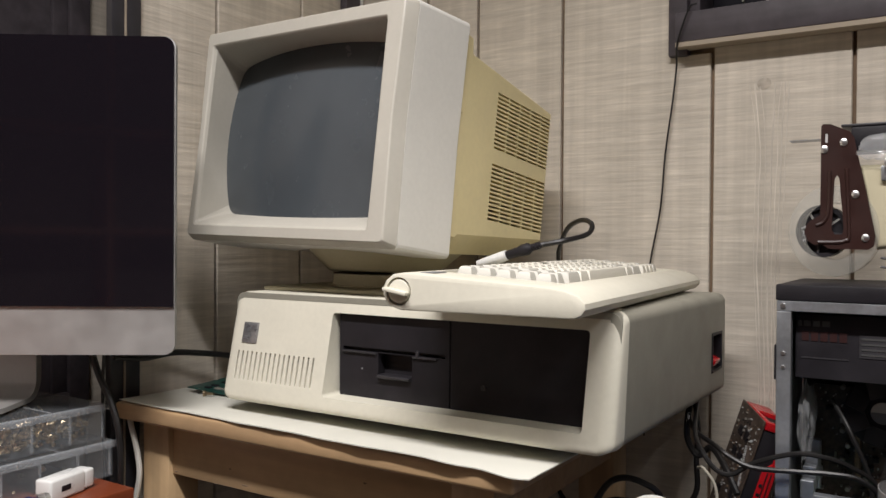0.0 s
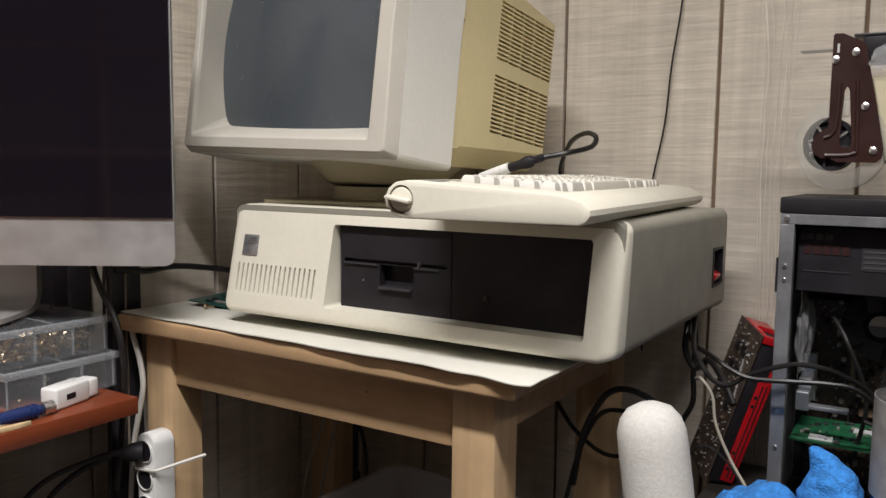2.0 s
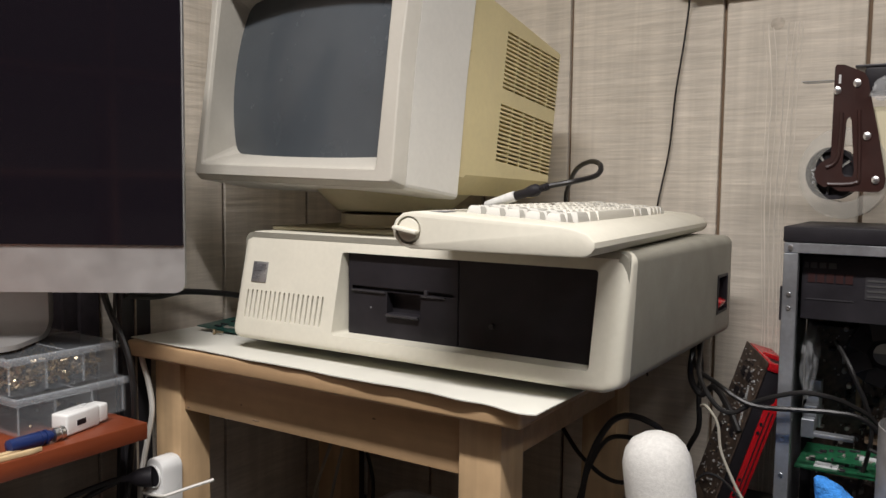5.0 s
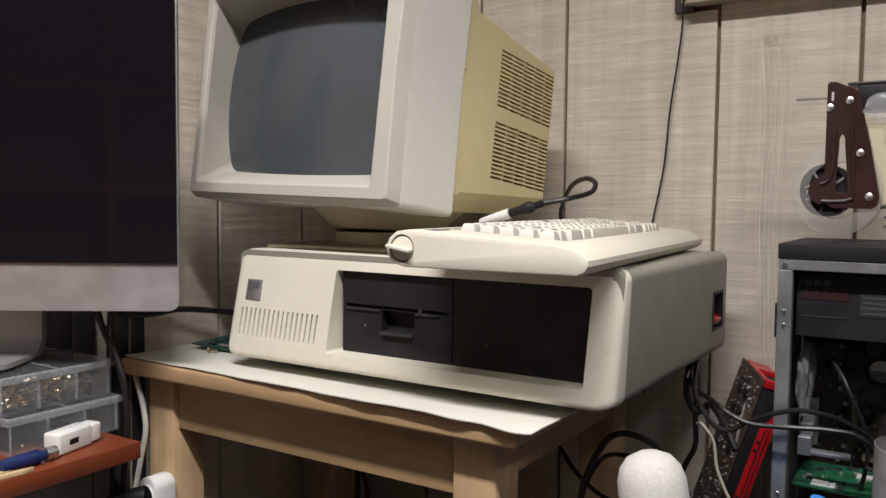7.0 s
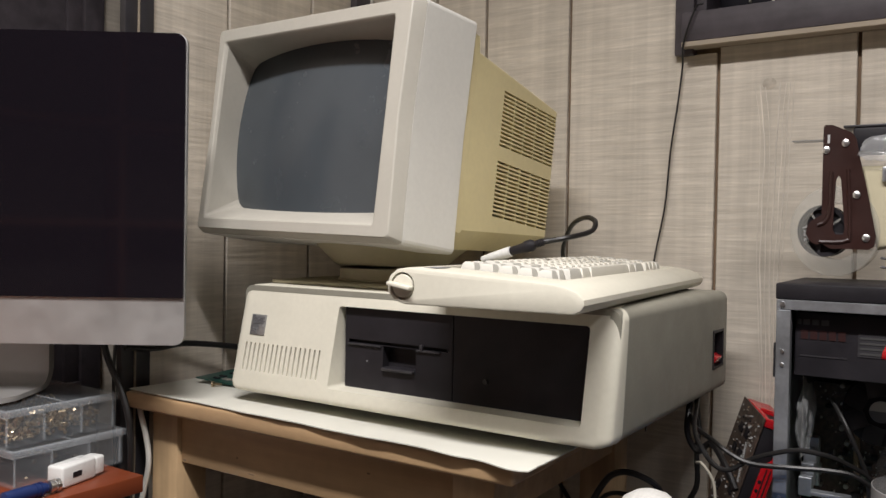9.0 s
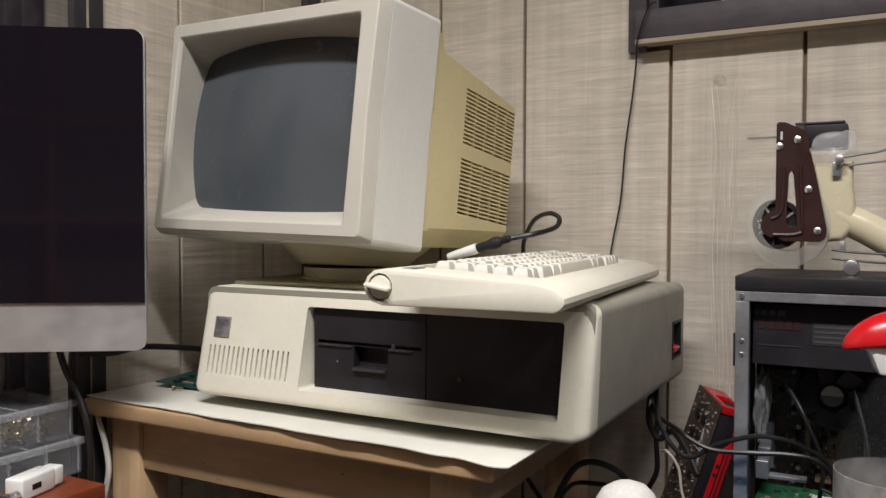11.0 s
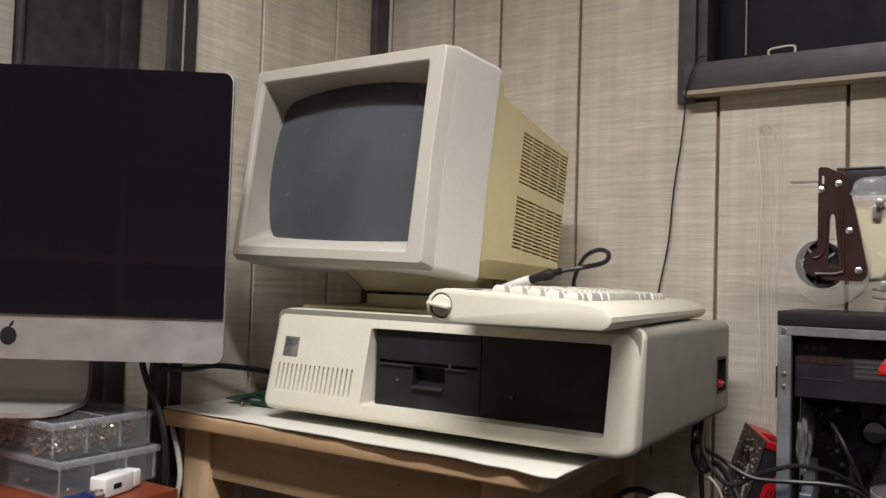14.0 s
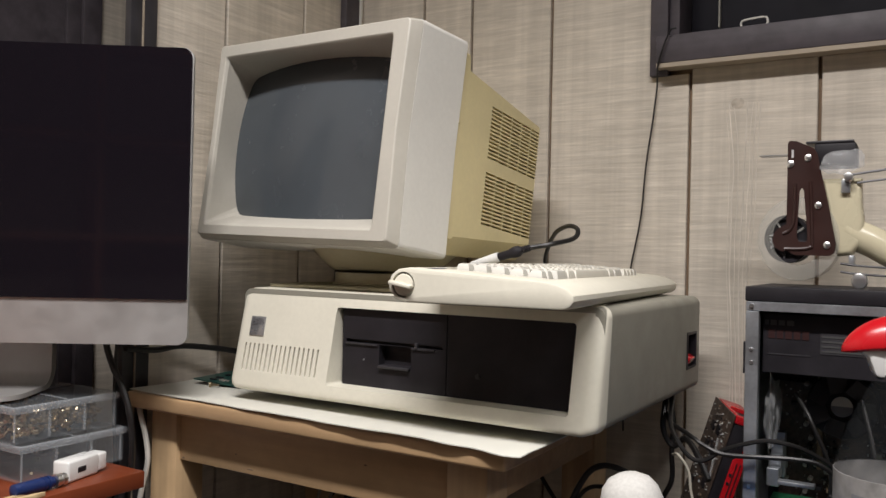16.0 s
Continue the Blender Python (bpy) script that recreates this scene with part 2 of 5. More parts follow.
def tube(points, r, n=8, steps=8, bm=None):
    bm = bm or bmesh.new()
    line = smooth_line(points, steps)
    rings = []
    side = None
    for i, q in enumerate(line):
        way = (line[min(i + 1, len(line) - 1)] - line[max(i - 1, 0)]).normalized()
        if side is None:
            side = way.orthogonal().normalized()
        side = (side - way * side.dot(way)).normalized()
        up = way.cross(side)
        rings.append([bm.verts.new(q + (side * math.cos(a) + up * math.sin(a)) * r) for a in (2 * math.pi * k / n for k in range(n))])
    for a, b in zip(rings, rings[1:]):
        for k in range(n):
            bm.faces.new((a[k], a[(k + 1) % n], b[(k + 1) % n], b[k]))
    bm.faces.new(rings[0])
    bm.faces.new(rings[-1])
    return bm


def lathe(profile, n=28, m=None, bm=None):
    """(radius, z) turned round z."""
    bm = bm or bmesh.new()
    rings = []
    for r, z in profile:
        rings.append([bm.verts.new((r * math.cos(2 * math.pi * k / n), r * math.sin(2 * math.pi * k / n), z)) for k in range(n)])
    for a, b in zip(rings, rings[1:]):
        for k in range(n):
            bm.faces.new((a[k], a[(k + 1) % n], b[(k + 1) % n], b[k]))
    bm.faces.new(rings[0])
    bm.faces.new(rings[-1])
    if m is not None:
        bmesh.ops.transform(bm, matrix=m, verts=bm.verts)
    return bm


def pierced(xs, zs, is_hole, depth, place, bm=None):
    """A sheet on the grid xs, zs with holes of that depth; place(x, d, z) sets a point d behind the sheet."""
    bm = bm or bmesh.new()
    cache = {}

    def v(i, j, d):
        k = (i, j, d > 0)
        if k not in cache:
            cache[k] = bm.verts.new(place(xs[i], d, zs[j]))
        return cache[k]

    def open_cell(i, j):
        return 0 <= i < len(xs) - 1 and 0 <= j < len(zs) - 1 and is_hole(i, j)

    for i in range(len(xs) - 1):
        for j in range(len(zs) - 1):
            if not open_cell(i, j):
                bm.faces.new((v(i, j, 0), v(i + 1, j, 0), v(i + 1, j + 1, 0), v(i, j + 1, 0)))
            else:
                for a, b, ni, nj in (((i, j), (i + 1, j), i, j - 1), ((i + 1, j), (i + 1, j + 1), i + 1, j), ((i + 1, j + 1), (i, j + 1), i, j + 1), ((i, j + 1), (i, j), i - 1, j)):
                    if not open_cell(ni, nj):
                        bm.faces.new((v(*a, 0), v(*b, 0), v(*b, depth), v(*a, depth)))
    return bm


def lettering(name, text, size, mat, m, parent=None, depth=0.0003, squeeze=1.0):
    cu = bpy.data.curves.new(name, "FONT")
    cu.body, cu.size, cu.extrude = text, size, depth
    cu.align_x, cu.align_y = "LEFT", "BOTTOM"
    tmp = bpy.data.objects.new(name, cu)
    scene.collection.objects.link(tmp)
    me = bpy.data.meshes.new_from_object(tmp.evaluated_get(bpy.context.evaluated_depsgraph_get()))
    bpy.data.objects.remove(tmp)
    me.materials.clear()
    me.materials.append(mat)
    ob = new(name, me)
    ob.matrix_basis = m @ Matrix.Diagonal((squeeze, 1, 1, 1))
    if parent is not None:
        ob.parent = parent
    return ob


# ---- the room ----
WALL_Y, WALL_X, TOP = 1.218, -0.95, 2.30
floor = tagged(part("floor", box((-2.2, -2.6, -0.1), (2.0, 2.0, 0)), M_CONCRETE), "dark worn basement floor", "floor", kind="structure")
ceiling = tagged(part("ceiling", box((-2.2, -2.6, TOP), (2.0, 2.0, TOP + 0.1)), M_CEIL), "plain white ceiling", "ceiling", kind="structure")


def wall(name, lo, hi, mat, label):
    return tagged(part(name, box(lo, hi), mat), label, "wall", kind="structure")


# wall behind the table, with a window opening
WIN_L, WIN_R, WIN_B, WIN_T = -0.345, 0.45, 1.30, 1.80
wall_back = thing("wall_north", "whitewashed rough-sawn wood panelling with dark vertical grooves", "wall", kind="structure")
backing = box((-0.97, WALL_Y + 0.008, 0), (WIN_L, WALL_Y + 0.10, TOP))
box((WIN_R, WALL_Y + 0.008, 0), (2.0, WALL_Y + 0.10, TOP), bm=backing)
box((WIN_L, WALL_Y + 0.008, 0), (WIN_R, WALL_Y + 0.10, WIN_B), bm=backing)
box((WIN_L, WALL_Y + 0.008, WIN_T), (WIN_R, WALL_Y + 0.10, TOP), bm=backing)
part("backing", backing, M_GROOVE, wall_back, "brown grooves between the boards")
wall_left = thing("wall_west", "whitewashed wood panelling beside the corner", "wall", kind="structure")
part("backing", box((WALL_X - 0.016, 0.745, 0), (WALL_X - 0.0085, WALL_Y + 0.008, TOP)), M_GROOVE, wall_left)
wall_alcove = thing("wall_alcove", "whitewashed wood panelling behind the desk", "wall", kind="structure")
part("backing", box((-1.36, -2.6, 0), (-1.26, 1.40, TOP)), M_GROOVE, wall_alcove)
wall("wall_alcove_end", (-1.26, 1.30, 0), (-0.99, 1.40, TOP), M_PLASTER, "plain wall closing the alcove")
wall("wall_east", (1.7, -2.6, 0), (1.8, 1.218, TOP), M_PLASTER, "plain painted wall")
wall("wall_south", (-1.36, -2.5, 0), (1.7, -2.4, TOP), M_PLASTER, "plain painted wall")


def plank(parent, width, z0, z1, m):
    bm = box((0.0025, 0, z0), (width - 0.0025, 0.009, z1), 0.0012, 1)
    part("plank", bm, M_PLANK, parent, m=m, smooth=False)


GROOVES = [-0.946, -0.794, -0.694, -0.5415, -0.312, -0.133, 0.045, 0.27, 0.42, 0.53, 0.76, 0.94, 1.04, 1.19, 1.42, 1.60, 1.70]
NOTCHED = []
for a, b in zip(GROOVES, GROOVES[1:]):
    m = pose(a, WALL_Y, 0)
    if b <= WIN_L or a >= WIN_R:
        plank(wall_back, b - a, 0.0, TOP, m)
    else:
        if a < WIN_L < b:
            NOTCHED.append((a, b))
            continue
        plank(wall_back, b - a, 0.0, WIN_B - 0.035, m)
        plank(wall_back, b - a, WIN_T + 0.03, TOP, m)
for a, b in zip((0.75, 0.886, 1.069), (0.886, 1.069, 1.218)):
    plank(wall_left, b - a, 0.0, TOP, pose(WALL_X, a, 0, 0, 0, 90))
EDGES = [1.30, 1.12, 0.95, 0.875, 0.655, 0.50, 0.27, 0.10, -0.05, -0.28, -0.45, -0.60, -0.83, -1.0, -1.2, -1.45, -1.6, -1.8, -2.0, -2.4]
for b, a in zip(EDGES, EDGES[1:]):
    if (a, b) == (0.655, 0.875):
        plank(wall_alcove, b - a, 0.0, 0.70, pose(-1.25, a, 0, 0, 0, 90))
        plank(wall_alcove, b - a, 1.95, TOP, pose(-1.25, a, 0, 0, 0, 90))
    else:
        plank(wall_alcove, b - a, 0.0, TOP, pose(-1.25, a, 0, 0, 0, 90))

# dark window in the back wall
win = thing("window_1", "dark window at night in a charcoal painted wooden frame", "window", kind="structure")
part("window_frame", box((WIN_L - 0.027, WALL_Y - 0.012, WIN_B - 0.051), (WIN_L, WALL_Y + 0.10, WIN_T + 0.03), 0.002), M_CHARCOAL, win)
part("window_frame", box((WIN_R, WALL_Y - 0.012, WIN_B - 0.03), (WIN_R + 0.027, WALL_Y + 0.10, WIN_T + 0.03), 0.002), M_CHARCOAL, win)
part("window_frame", box((WIN_L, WALL_Y - 0.012, WIN_T), (WIN_R, WALL_Y + 0.10, WIN_T + 0.03), 0.002), M_CHARCOAL, win)
part("window_sill", box((WIN_L + 0.001, WALL_Y - 0.0125, WIN_B - 0.036), (WIN_R + 0.03, WALL_Y + 0.10, WIN_B + 0.004)), M_CHARCOAL, win)
part("sill_apron", box((WIN_L - 0.0120, WALL_Y - 0.031, WIN_B - 0.0365), (WIN_R + 0.03, WALL_Y - 0.0127, WIN_B + 0.0045), 0.0015), M_CHARCOAL, win, "charcoal painted sill board with chipped paint")
part("sill_edge", box((WIN_L - 0.0115, WALL_Y - 0.0305, WIN_B - 0.0435), (WIN_R + 0.03, WALL_Y - 0.001, WIN_B - 0.0370)), M_BARE_EDGE, win, "bare pale wooden underside of the sill")
part("pane", box((WIN_L + 0.001, WALL_Y + 0.075, WIN_B + 0.004), (WIN_R - 0.001, WALL_Y + 0.081, WIN_T - 0.001)), M_NIGHT, win, "black night glass")
part("jamb_lining", box((WIN_L + 0.0005, WALL_Y - 0.004, WIN_B + 0.005), (WIN_L + 0.016, WALL_Y + 0.072, WIN_T - 0.001), 0.002), M_CHARCOAL, win)
part("glazing_bar", box((WIN_L + 0.058, WALL_Y + 0.066, WIN_B + 0.035), (WIN_L + 0.0602, WALL_Y + 0.0745, WIN_T - 0.002)), M_COVER, win)
clip = thing("sill_latch", "small bent pale latch lying on the window sill", "latch", pose(-0.222, WALL_Y - 0.005, WIN_B + 0.0052))
part("wire", tube([(-0.016, 0, 0.001), (-0.0165, -0.001, 0.0125), (0.0, -0.002, 0.0150), (0.0175, -0.001, 0.0145), (0.0175, -0.002, 0.003), (0.004, -0.003, 0.0015), (-0.010, -0.003, 0.0015)], 0.0017, 6, 6), M_WCABLE, clip)
part("plate", box((-0.016, -0.004, 0), (-0.004, 0.004, 0.004), 0.001), M_WCABLE, clip)

# dark window in the alcove wall
win2 = thing("window_2", "dark curtained window in a black frame behind the desk", "window", kind="structure")
part("window_frame", box((-1.262, 0.838, 0.70), (-1.240, 0.874, 1.95), 0.002), M_CHARCOAL, win2)
part("window_frame", box((-1.262, 0.656, 0.70), (-1.240, 0.664, 1.95), 0.002), M_CHARCOAL, win2)
part("window_frame", box((-1.262, 0.664, 0.70), (-1.240, 0.838, 0.73), 0.002), M_CHARCOAL, win2)
part("window_frame", box((-1.262, 0.664, 1.92), (-1.240, 0.838, 1.95), 0.002), M_CHARCOAL, win2)
part("reveal", box((-1.260, 0.812, 0.73), (-1.247, 0.8375, 1.92), 0.001), M_CHARCOAL, win2)
part("pane", box((-1.262, 0.6645, 0.7305), (-1.254, 0.8115, 1.9195)), M_CHARCOAL, win2)

# black upright at the end of the panelled partition, and corner trim
post = thing("black_upright_post", "matt black upright post with a thin pale seam", "post", kind="structure")
part("rail", box((-0.956, 0.705, 0), (-0.944, 0.7240, TOP), 0.001), M_DARK, post)
part("rail", box((-0.956, 0.7265, 0), (-0.944, 0.7495, TOP), 0.001), M_DARK, post)
part("seam", box((-0.955, 0.7241, 0), (-0.9428, 0.7264, TOP)), M_BARE_EDGE, post)
tagged(part("corner_trim", box((-0.949, 1.168, 0), (-0.934, 1.216, TOP), 0.002), M_CHARCOAL), "dark corner strip between the panelled walls", "trim", kind="structure")
tagged(part("cable", tube([(-0.930, 1.208, 2.28), (-0.930, 1.208, 1.7), (-0.932, 1.209, 1.35), (-0.930, 1.209, 0.9), (-0.931, 1.209, 0.4)], 0.0035, 8, 6), M_WCABLE), "thin white cable running down the corner", "cable")

# ceiling lamps
for x, y, turn, half in ((-0.11, -0.09, 0, 0.70), (1.10, -0.45, 90, 0.74)):
    lamp = thing("ceiling_lamp", "white fluorescent ceiling lamp", "lamp", pose(x, y, TOP, 0, 0, turn))
    part("housing", box((-half, -0.16, -0.035), (half, 0.16, -0.0005), 0.006), M_WHITE, lamp)

# shelves on the wall behind the walker, which the dark screens mirror
unit = thing("wall_shelves", "reddish wooden wall shelves on the far wall", "shelf", pose(0.2, -2.3985, 0))
for z in (0.55, 1.00, 1.45, 1.90):
    part("shelf", box((-1.2, 0.0, z), (1.3, 0.28, z + 0.03), 0.002), M_SHELF, unit)
for x in (-1.2, -0.35, 0.5, 1.28):
    part("upright", box((x - 0.0125, 0.0005, 0.0), (x + 0.0125, 0.279, 0.5495)), M_SHELF, unit)
    for z in (0.5805, 1.0305, 1.4805):
        part("upright", box((x - 0.0125, 0.0005, z), (x + 0.0125, 0.279, z + 0.4190)), M_SHELF, unit)


def cut(bm, cutter):
    """bm with the closed shapes of cutter taken out of it."""
    obs = []
    for b in (bm, cutter):
        bmesh.ops.recalc_face_normals(b, faces=b.faces)
        me = bpy.data.meshes.new("tmp")
        b.to_mesh(me)
        b.free()
        obs.append(new("tmp", me))
    mod = obs[0].modifiers.new("cut", "BOOLEAN")
    mod.operation, mod.object, mod.solver = "DIFFERENCE", obs[1], "EXACT"
    bpy.context.view_layer.update()
    me = bpy.data.meshes.new_from_object(obs[0].evaluated_get(bpy.context.evaluated_depsgraph_get()))
    out = bmesh.new()
    out.from_mesh(me)
    for o in obs:
        bpy.data.objects.remove(o)
    return out


# the board that the window frame is let into
for x0, x1 in NOTCHED:
    bm = cut(box((0.0025, 0, 0), (x1 - x0 - 0.0025, 0.009, TOP), 0.0012, 1), box((WIN_L - 0.026 - x0, -0.1, WIN_B - 0.05), (1, 0.1, WIN_T + 0.029)))
    part("plank", bm, M_PLANK, wall_back, m=pose(x0, WALL_Y, 0), smooth=False)

boards = [o for o in wall_back.children if abs(o.matrix_basis.translation.x + 0.312) < 1e-4]
for k in range(7):
    x = 0.064 + 0.0042 * k + 0.0012 * math.sin(5.0 * k)
    pts = [(x + 0.0022 * math.sin(0.9 * q + 0.15 * k) + 0.0007 * math.sin(2.9 * q + 2.0 * k) - 0.0008 * (3 - k) * max(0, q - 8) * 0.4 + (0.006 if x + 0.003 > 0.0765 else -0.006) * math.exp(-((0.35 + 0.05 * q - 1.2) / 0.045) ** 2), 0.0002, 0.35 + 0.05 * q) for q in range(18)]
    part("grain_streak", tube(pts, (0.0006, 0.0010, 0.0007, 0.0013)[k % 4], 6, 5), M_STREAK, boards[0])
bm = bmesh.new()
bmesh.ops.create_uvsphere(bm, u_segments=18, v_segments=8, radius=1, matrix=Matrix.LocRotScale((0.069, 0.0004, 1.200), None, (0.010, 0.0012, 0.009)))
part("knot", bm, M_KNOT, boards[0])

# ---- small wooden table ----
TABLE = pose(-0.928, 0.699, 0)
TW, TDEP, TTOP = 0.571, 0.42, 0.773
table = thing("side_table", "small square birch table with thick legs", "table", TABLE)
part("tabletop", box((0, 0, TTOP - 0.021), (TW, TDEP, TTOP), 0.004, 3), M_BIRCH, table)
LEG = 0.049
LZ = TTOP - 0.0215
for x in (0.024, 0.490):
    for y in (0.025, TDEP - 0.025 - LEG):
        part("leg", box((x, y, 0), (x + LEG, y + LEG, LZ), 0.0025), M_BIRCH_UP, table)
front_apron = part("apron", box((0.0735, 0.032, 0.6850), (0.4895, 0.0420, LZ), 0.001), M_BIRCH, table)
part("apron", box((0.0735, 0.347, 0.681), (0.4895, 0.360, LZ), 0.001), M_BIRCH, table)
part("apron", box((0.037, 0.0745, 0.681), (0.051, 0.3455, LZ), 0.001), M_BIRCH, table)
part("apron", box((0.522, 0.0745, 0.704), (0.536, 0.3455, LZ), 0.001), M_BIRCH, table)
for x, z, w in ((0.080, 0.6885, 0.003), (0.201, 0.6915, 0.006), (0.176, 0.707, 0.002), (0.379, 0.724, 0.0025)):
    nick = bmesh.new()
    bmesh.ops.create_uvsphere(nick, u_segments=10, v_segments=6, radius=1, matrix=Matrix.LocRotScale((x, 0.0320, z), None, (w, 0.0005, 0.0011)))
    part("dent", nick, M_GROOVE, front_apron)

# white sheet on the table, its front edge slightly wavy and drooping at one corner
bm = bmesh.new()
NX, NY = 96, 24
grid = []
for i in range(NX + 1):
    row = []
    for j in range(NY + 1):
        u, v = i / NX, j / NY
        x = 0.003 + 0.592 * u
        edge = 0.0045 - 0.0165 * u + 0.0007 * math.sin(26 * u) + 0.0004 * math.sin(61 * u + 1) + 0.0065 * math.exp(-((u - 0.90) / 0.035) ** 2)
        corner = max(0.0, (u - 0.955) / 0.045)
        y = edge * (1 - v) ** 3 + 0.41 * v + 0.013 * corner ** 2 * (1 - v) ** 6
        near = (1 - v) ** 10
        lift = near * (0.0012 + 0.0004 * math.sin(26 * u + 2) + 0.0012 * math.exp(-((u - 0.80) / 0.06) ** 2))
        droop = (1 - v) ** 14 * max(0.0, u - 0.80) / 0.2 * (0.0042 if y < -0.001 else 0.0)
        row.append(bm.verts.new((x, y, TTOP + 0.0005 + lift - droop)))
    grid.append(row)
for i in range(NX):
    for j in range(NY):
        bm.faces.new((grid[i][j], grid[i + 1][j], grid[i + 1][j + 1], grid[i][j + 1]))
r = bmesh.ops.extrude_face_region(bm, geom=list(bm.faces))
bmesh.ops.translate(bm, verts=[g for g in r["geom"] if isinstance(g, bmesh.types.BMVert)], vec=(0, 0, 0.0012))
tagged(part("table_sheet", bm, M_PAPER, m=TABLE), "thin white laminate sheet with a wavy front edge on the table", "sheet")

# ---- desktop computer ----
PX0, PX1, PY0, PZ0, PZ1 = -0.773, -0.2775, 0.734, 0.7885, 0.9178
pc = thing("desktop_computer", "vintage ivory desktop computer with black disk drives", "computer", pose(0, 0, 0))
bm = prism(rounded(PX1 - PX0 - 0.003, PZ1 - PZ0 - 0.002, 0.0115, 6, PX0 + 0.0015, PZ0 + 0.001), 1.133 - 0.760)
bmesh.ops.translate(bm, verts=bm.verts, vec=(0, 0.760, 0))
bm = cut(bm, box((PX1 - 0.022, 1.071, 0.822), (PX1 + 0.01, 1.119, 0.868)))
bm = cut(bm, box((-0.761, 0.70, 0.803), (-0.2895, 0.95, 0.9105)))
for v in bm.verts:
    if v.co.x > -0.4:
        v.co.x += 0.0065 * (v.co.y - 0.76) / 0.373
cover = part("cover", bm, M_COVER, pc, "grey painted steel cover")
SX = PX1 + 0.0045
part("switch_recess", box((SX - 0.0215, 1.0715, 0.8225), (SX - 0.019, 1.1185, 0.8675)), M_BLACK, cover)
part("switch_lip", cut(box((SX - 0.010, 1.069, 0.820), (SX + 0.0005, 1.121, 0.870), 0.001, 1), box((SX - 0.03, 1.073, 0.824), (SX + 0.02, 1.117, 0.866))), M_BLACK, cover)
part("power_switch", box((-0.006, -0.014, -0.0045), (0.0135, 0.014, 0.0045), 0.0018), M_RED, cover, "red paddle switch", pose(SX - 0.012, 1.095, 0.836, 0, 25, 0))

bm = prism(rounded(PX1 - PX0, PZ1 - PZ0, 0.013, 6, PX0, PZ0), 0.030)
front = [e for e in bm.edges if all(abs(v.co.y) < 1e-5 for v in e.verts)]
bmesh.ops.bevel(bm, geom=front, offset=0.008, segments=4, profile=0.5, affect="EDGES")
for v in bm.verts:
    if v.co.y > 0.02 and v.co.z > PZ1 - 0.004 and v.co.x < PX1 - 0.012:
        v.co.y += 0.024
    inset = PX1 - v.co.x
    if v.co.y < 0.012 and inset < 0.03:
        v.co.x = PX1 - (inset * 1.75 if inset < 0.008 else 0.014 + (inset - 0.008) * 0.727)
for v in bm.verts:
    v.co.y += PY0 + (v.co.z - PZ0) * 0.215 * (1 if v.co.y < 0.02 else 0.55)
cutter = prism(rounded(0.308, 0.0925, 0.004, 3, -0.616, 0.807), 0.2)
bmesh.ops.translate(cutter, verts=cutter.verts, vec=(0, 0.70, 0))
bm = cut(bm, cutter)
slots = bmesh.new()
for k in range(17):
    x = -0.7555 + k * 0.00745
    prism(rounded(0.0026, 0.034, 0.0012, 3, x, 0.814), 0.2, pose(0, 0.70, 0), bm=slots) if k == 0 else None
    if k:
        o = prism(rounded(0.0026, 0.034, 0.0012, 3, x, 0.814), 0.2, pose(0, 0.70, 0))
        tmp = bpy.data.meshes.new("tmp")
        o.to_mesh(tmp)
        o.free()
        slots.from_mesh(tmp)
bm = cut(bm, slots)
part("front_bezel", bm, M_IVORY, pc, "ivory plastic front with a row of vent slots")
part("vent_backing", box((-0.762, 0.7605, 0.810), (-0.628, 0.7625, 0.852)), M_BLACK, pc)
cuts = box((-0.606, 0.75, 0.8585), (-0.470, 0.772, 0.8625))
box((-0.557, 0.75, 0.8345), (-0.512, 0.776, 0.8580), bm=cuts)
drive = part("disk_drive", cut(box((-0.612, 0.764, 0.806), (-0.4645, 0.83, 0.901), 0.001, 1), cuts), M_BLACK, pc, "black full-height floppy disk drive")
part("slot_lip", box((-0.606, 0.7615, 0.8560), (-0.559, 0.7645, 0.8583), 0.0008), M_DARK, drive)
part("slot_lip", box((-0.511, 0.7615, 0.8560), (-0.480, 0.7645, 0.8583), 0.0008), M_DARK, drive)
part("slot_tab", box((-0.506, 0.7610, 0.8564), (-0.502, 0.7645, 0.8640), 0.0006), M_DARK, drive)
part("latch_lip", box((-0.556, 0.7590, 0.8312), (-0.513, 0.7645, 0.8344), 0.001), M_DARK, drive, "worn grey latch lip")
part("indicator", cyl(0.0011, 0.0011, 0.001, pose(-0.579, 0.7642, 0.839, 90), 12), M_INKDARK, drive)
plate = part("blank_plate", box((-0.4640, 0.764, 0.806), (-0.307, 0.775, 0.901), 0.001, 1), M_BLACK, pc, "black blank drive cover")
part("indicator", cyl(0.0028, 0.0028, 0.0025, pose(-0.424, 0.7645, 0.833, 90), 14), M_DARK, plate)
badge = part("badge", box((-0.012, -0.0015, -0.0125), (0.012, 0.0005, 0.0125), 0.0005), M_BADGE, pc, "small silver badge", pose(-0.739, 0.7515, 0.8695, -12))
for k in range(7):
    part("logo_stripe", box((-0.010, -0.0022, 0.0015 + k * 0.0013), (0.010, -0.0015, 0.0021 + k * 0.0013)), M_INKDARK, badge)
for k in range(2):
    part("logo_bar", box((-0.0095, -0.0022, -0.0085 + k * 0.003), (-0.001, -0.0015, -0.0075 + k * 0.003)), M_INKDARK, badge)
for x in (PX0 + 0.05, PX1 - 0.085):
    for y in (0.87, 1.06):
        part("foot", cyl(0.011, 0.010, 0.0138, pose(x, y, 0.7750), 16, 0.002), M_RUBBER, pc)

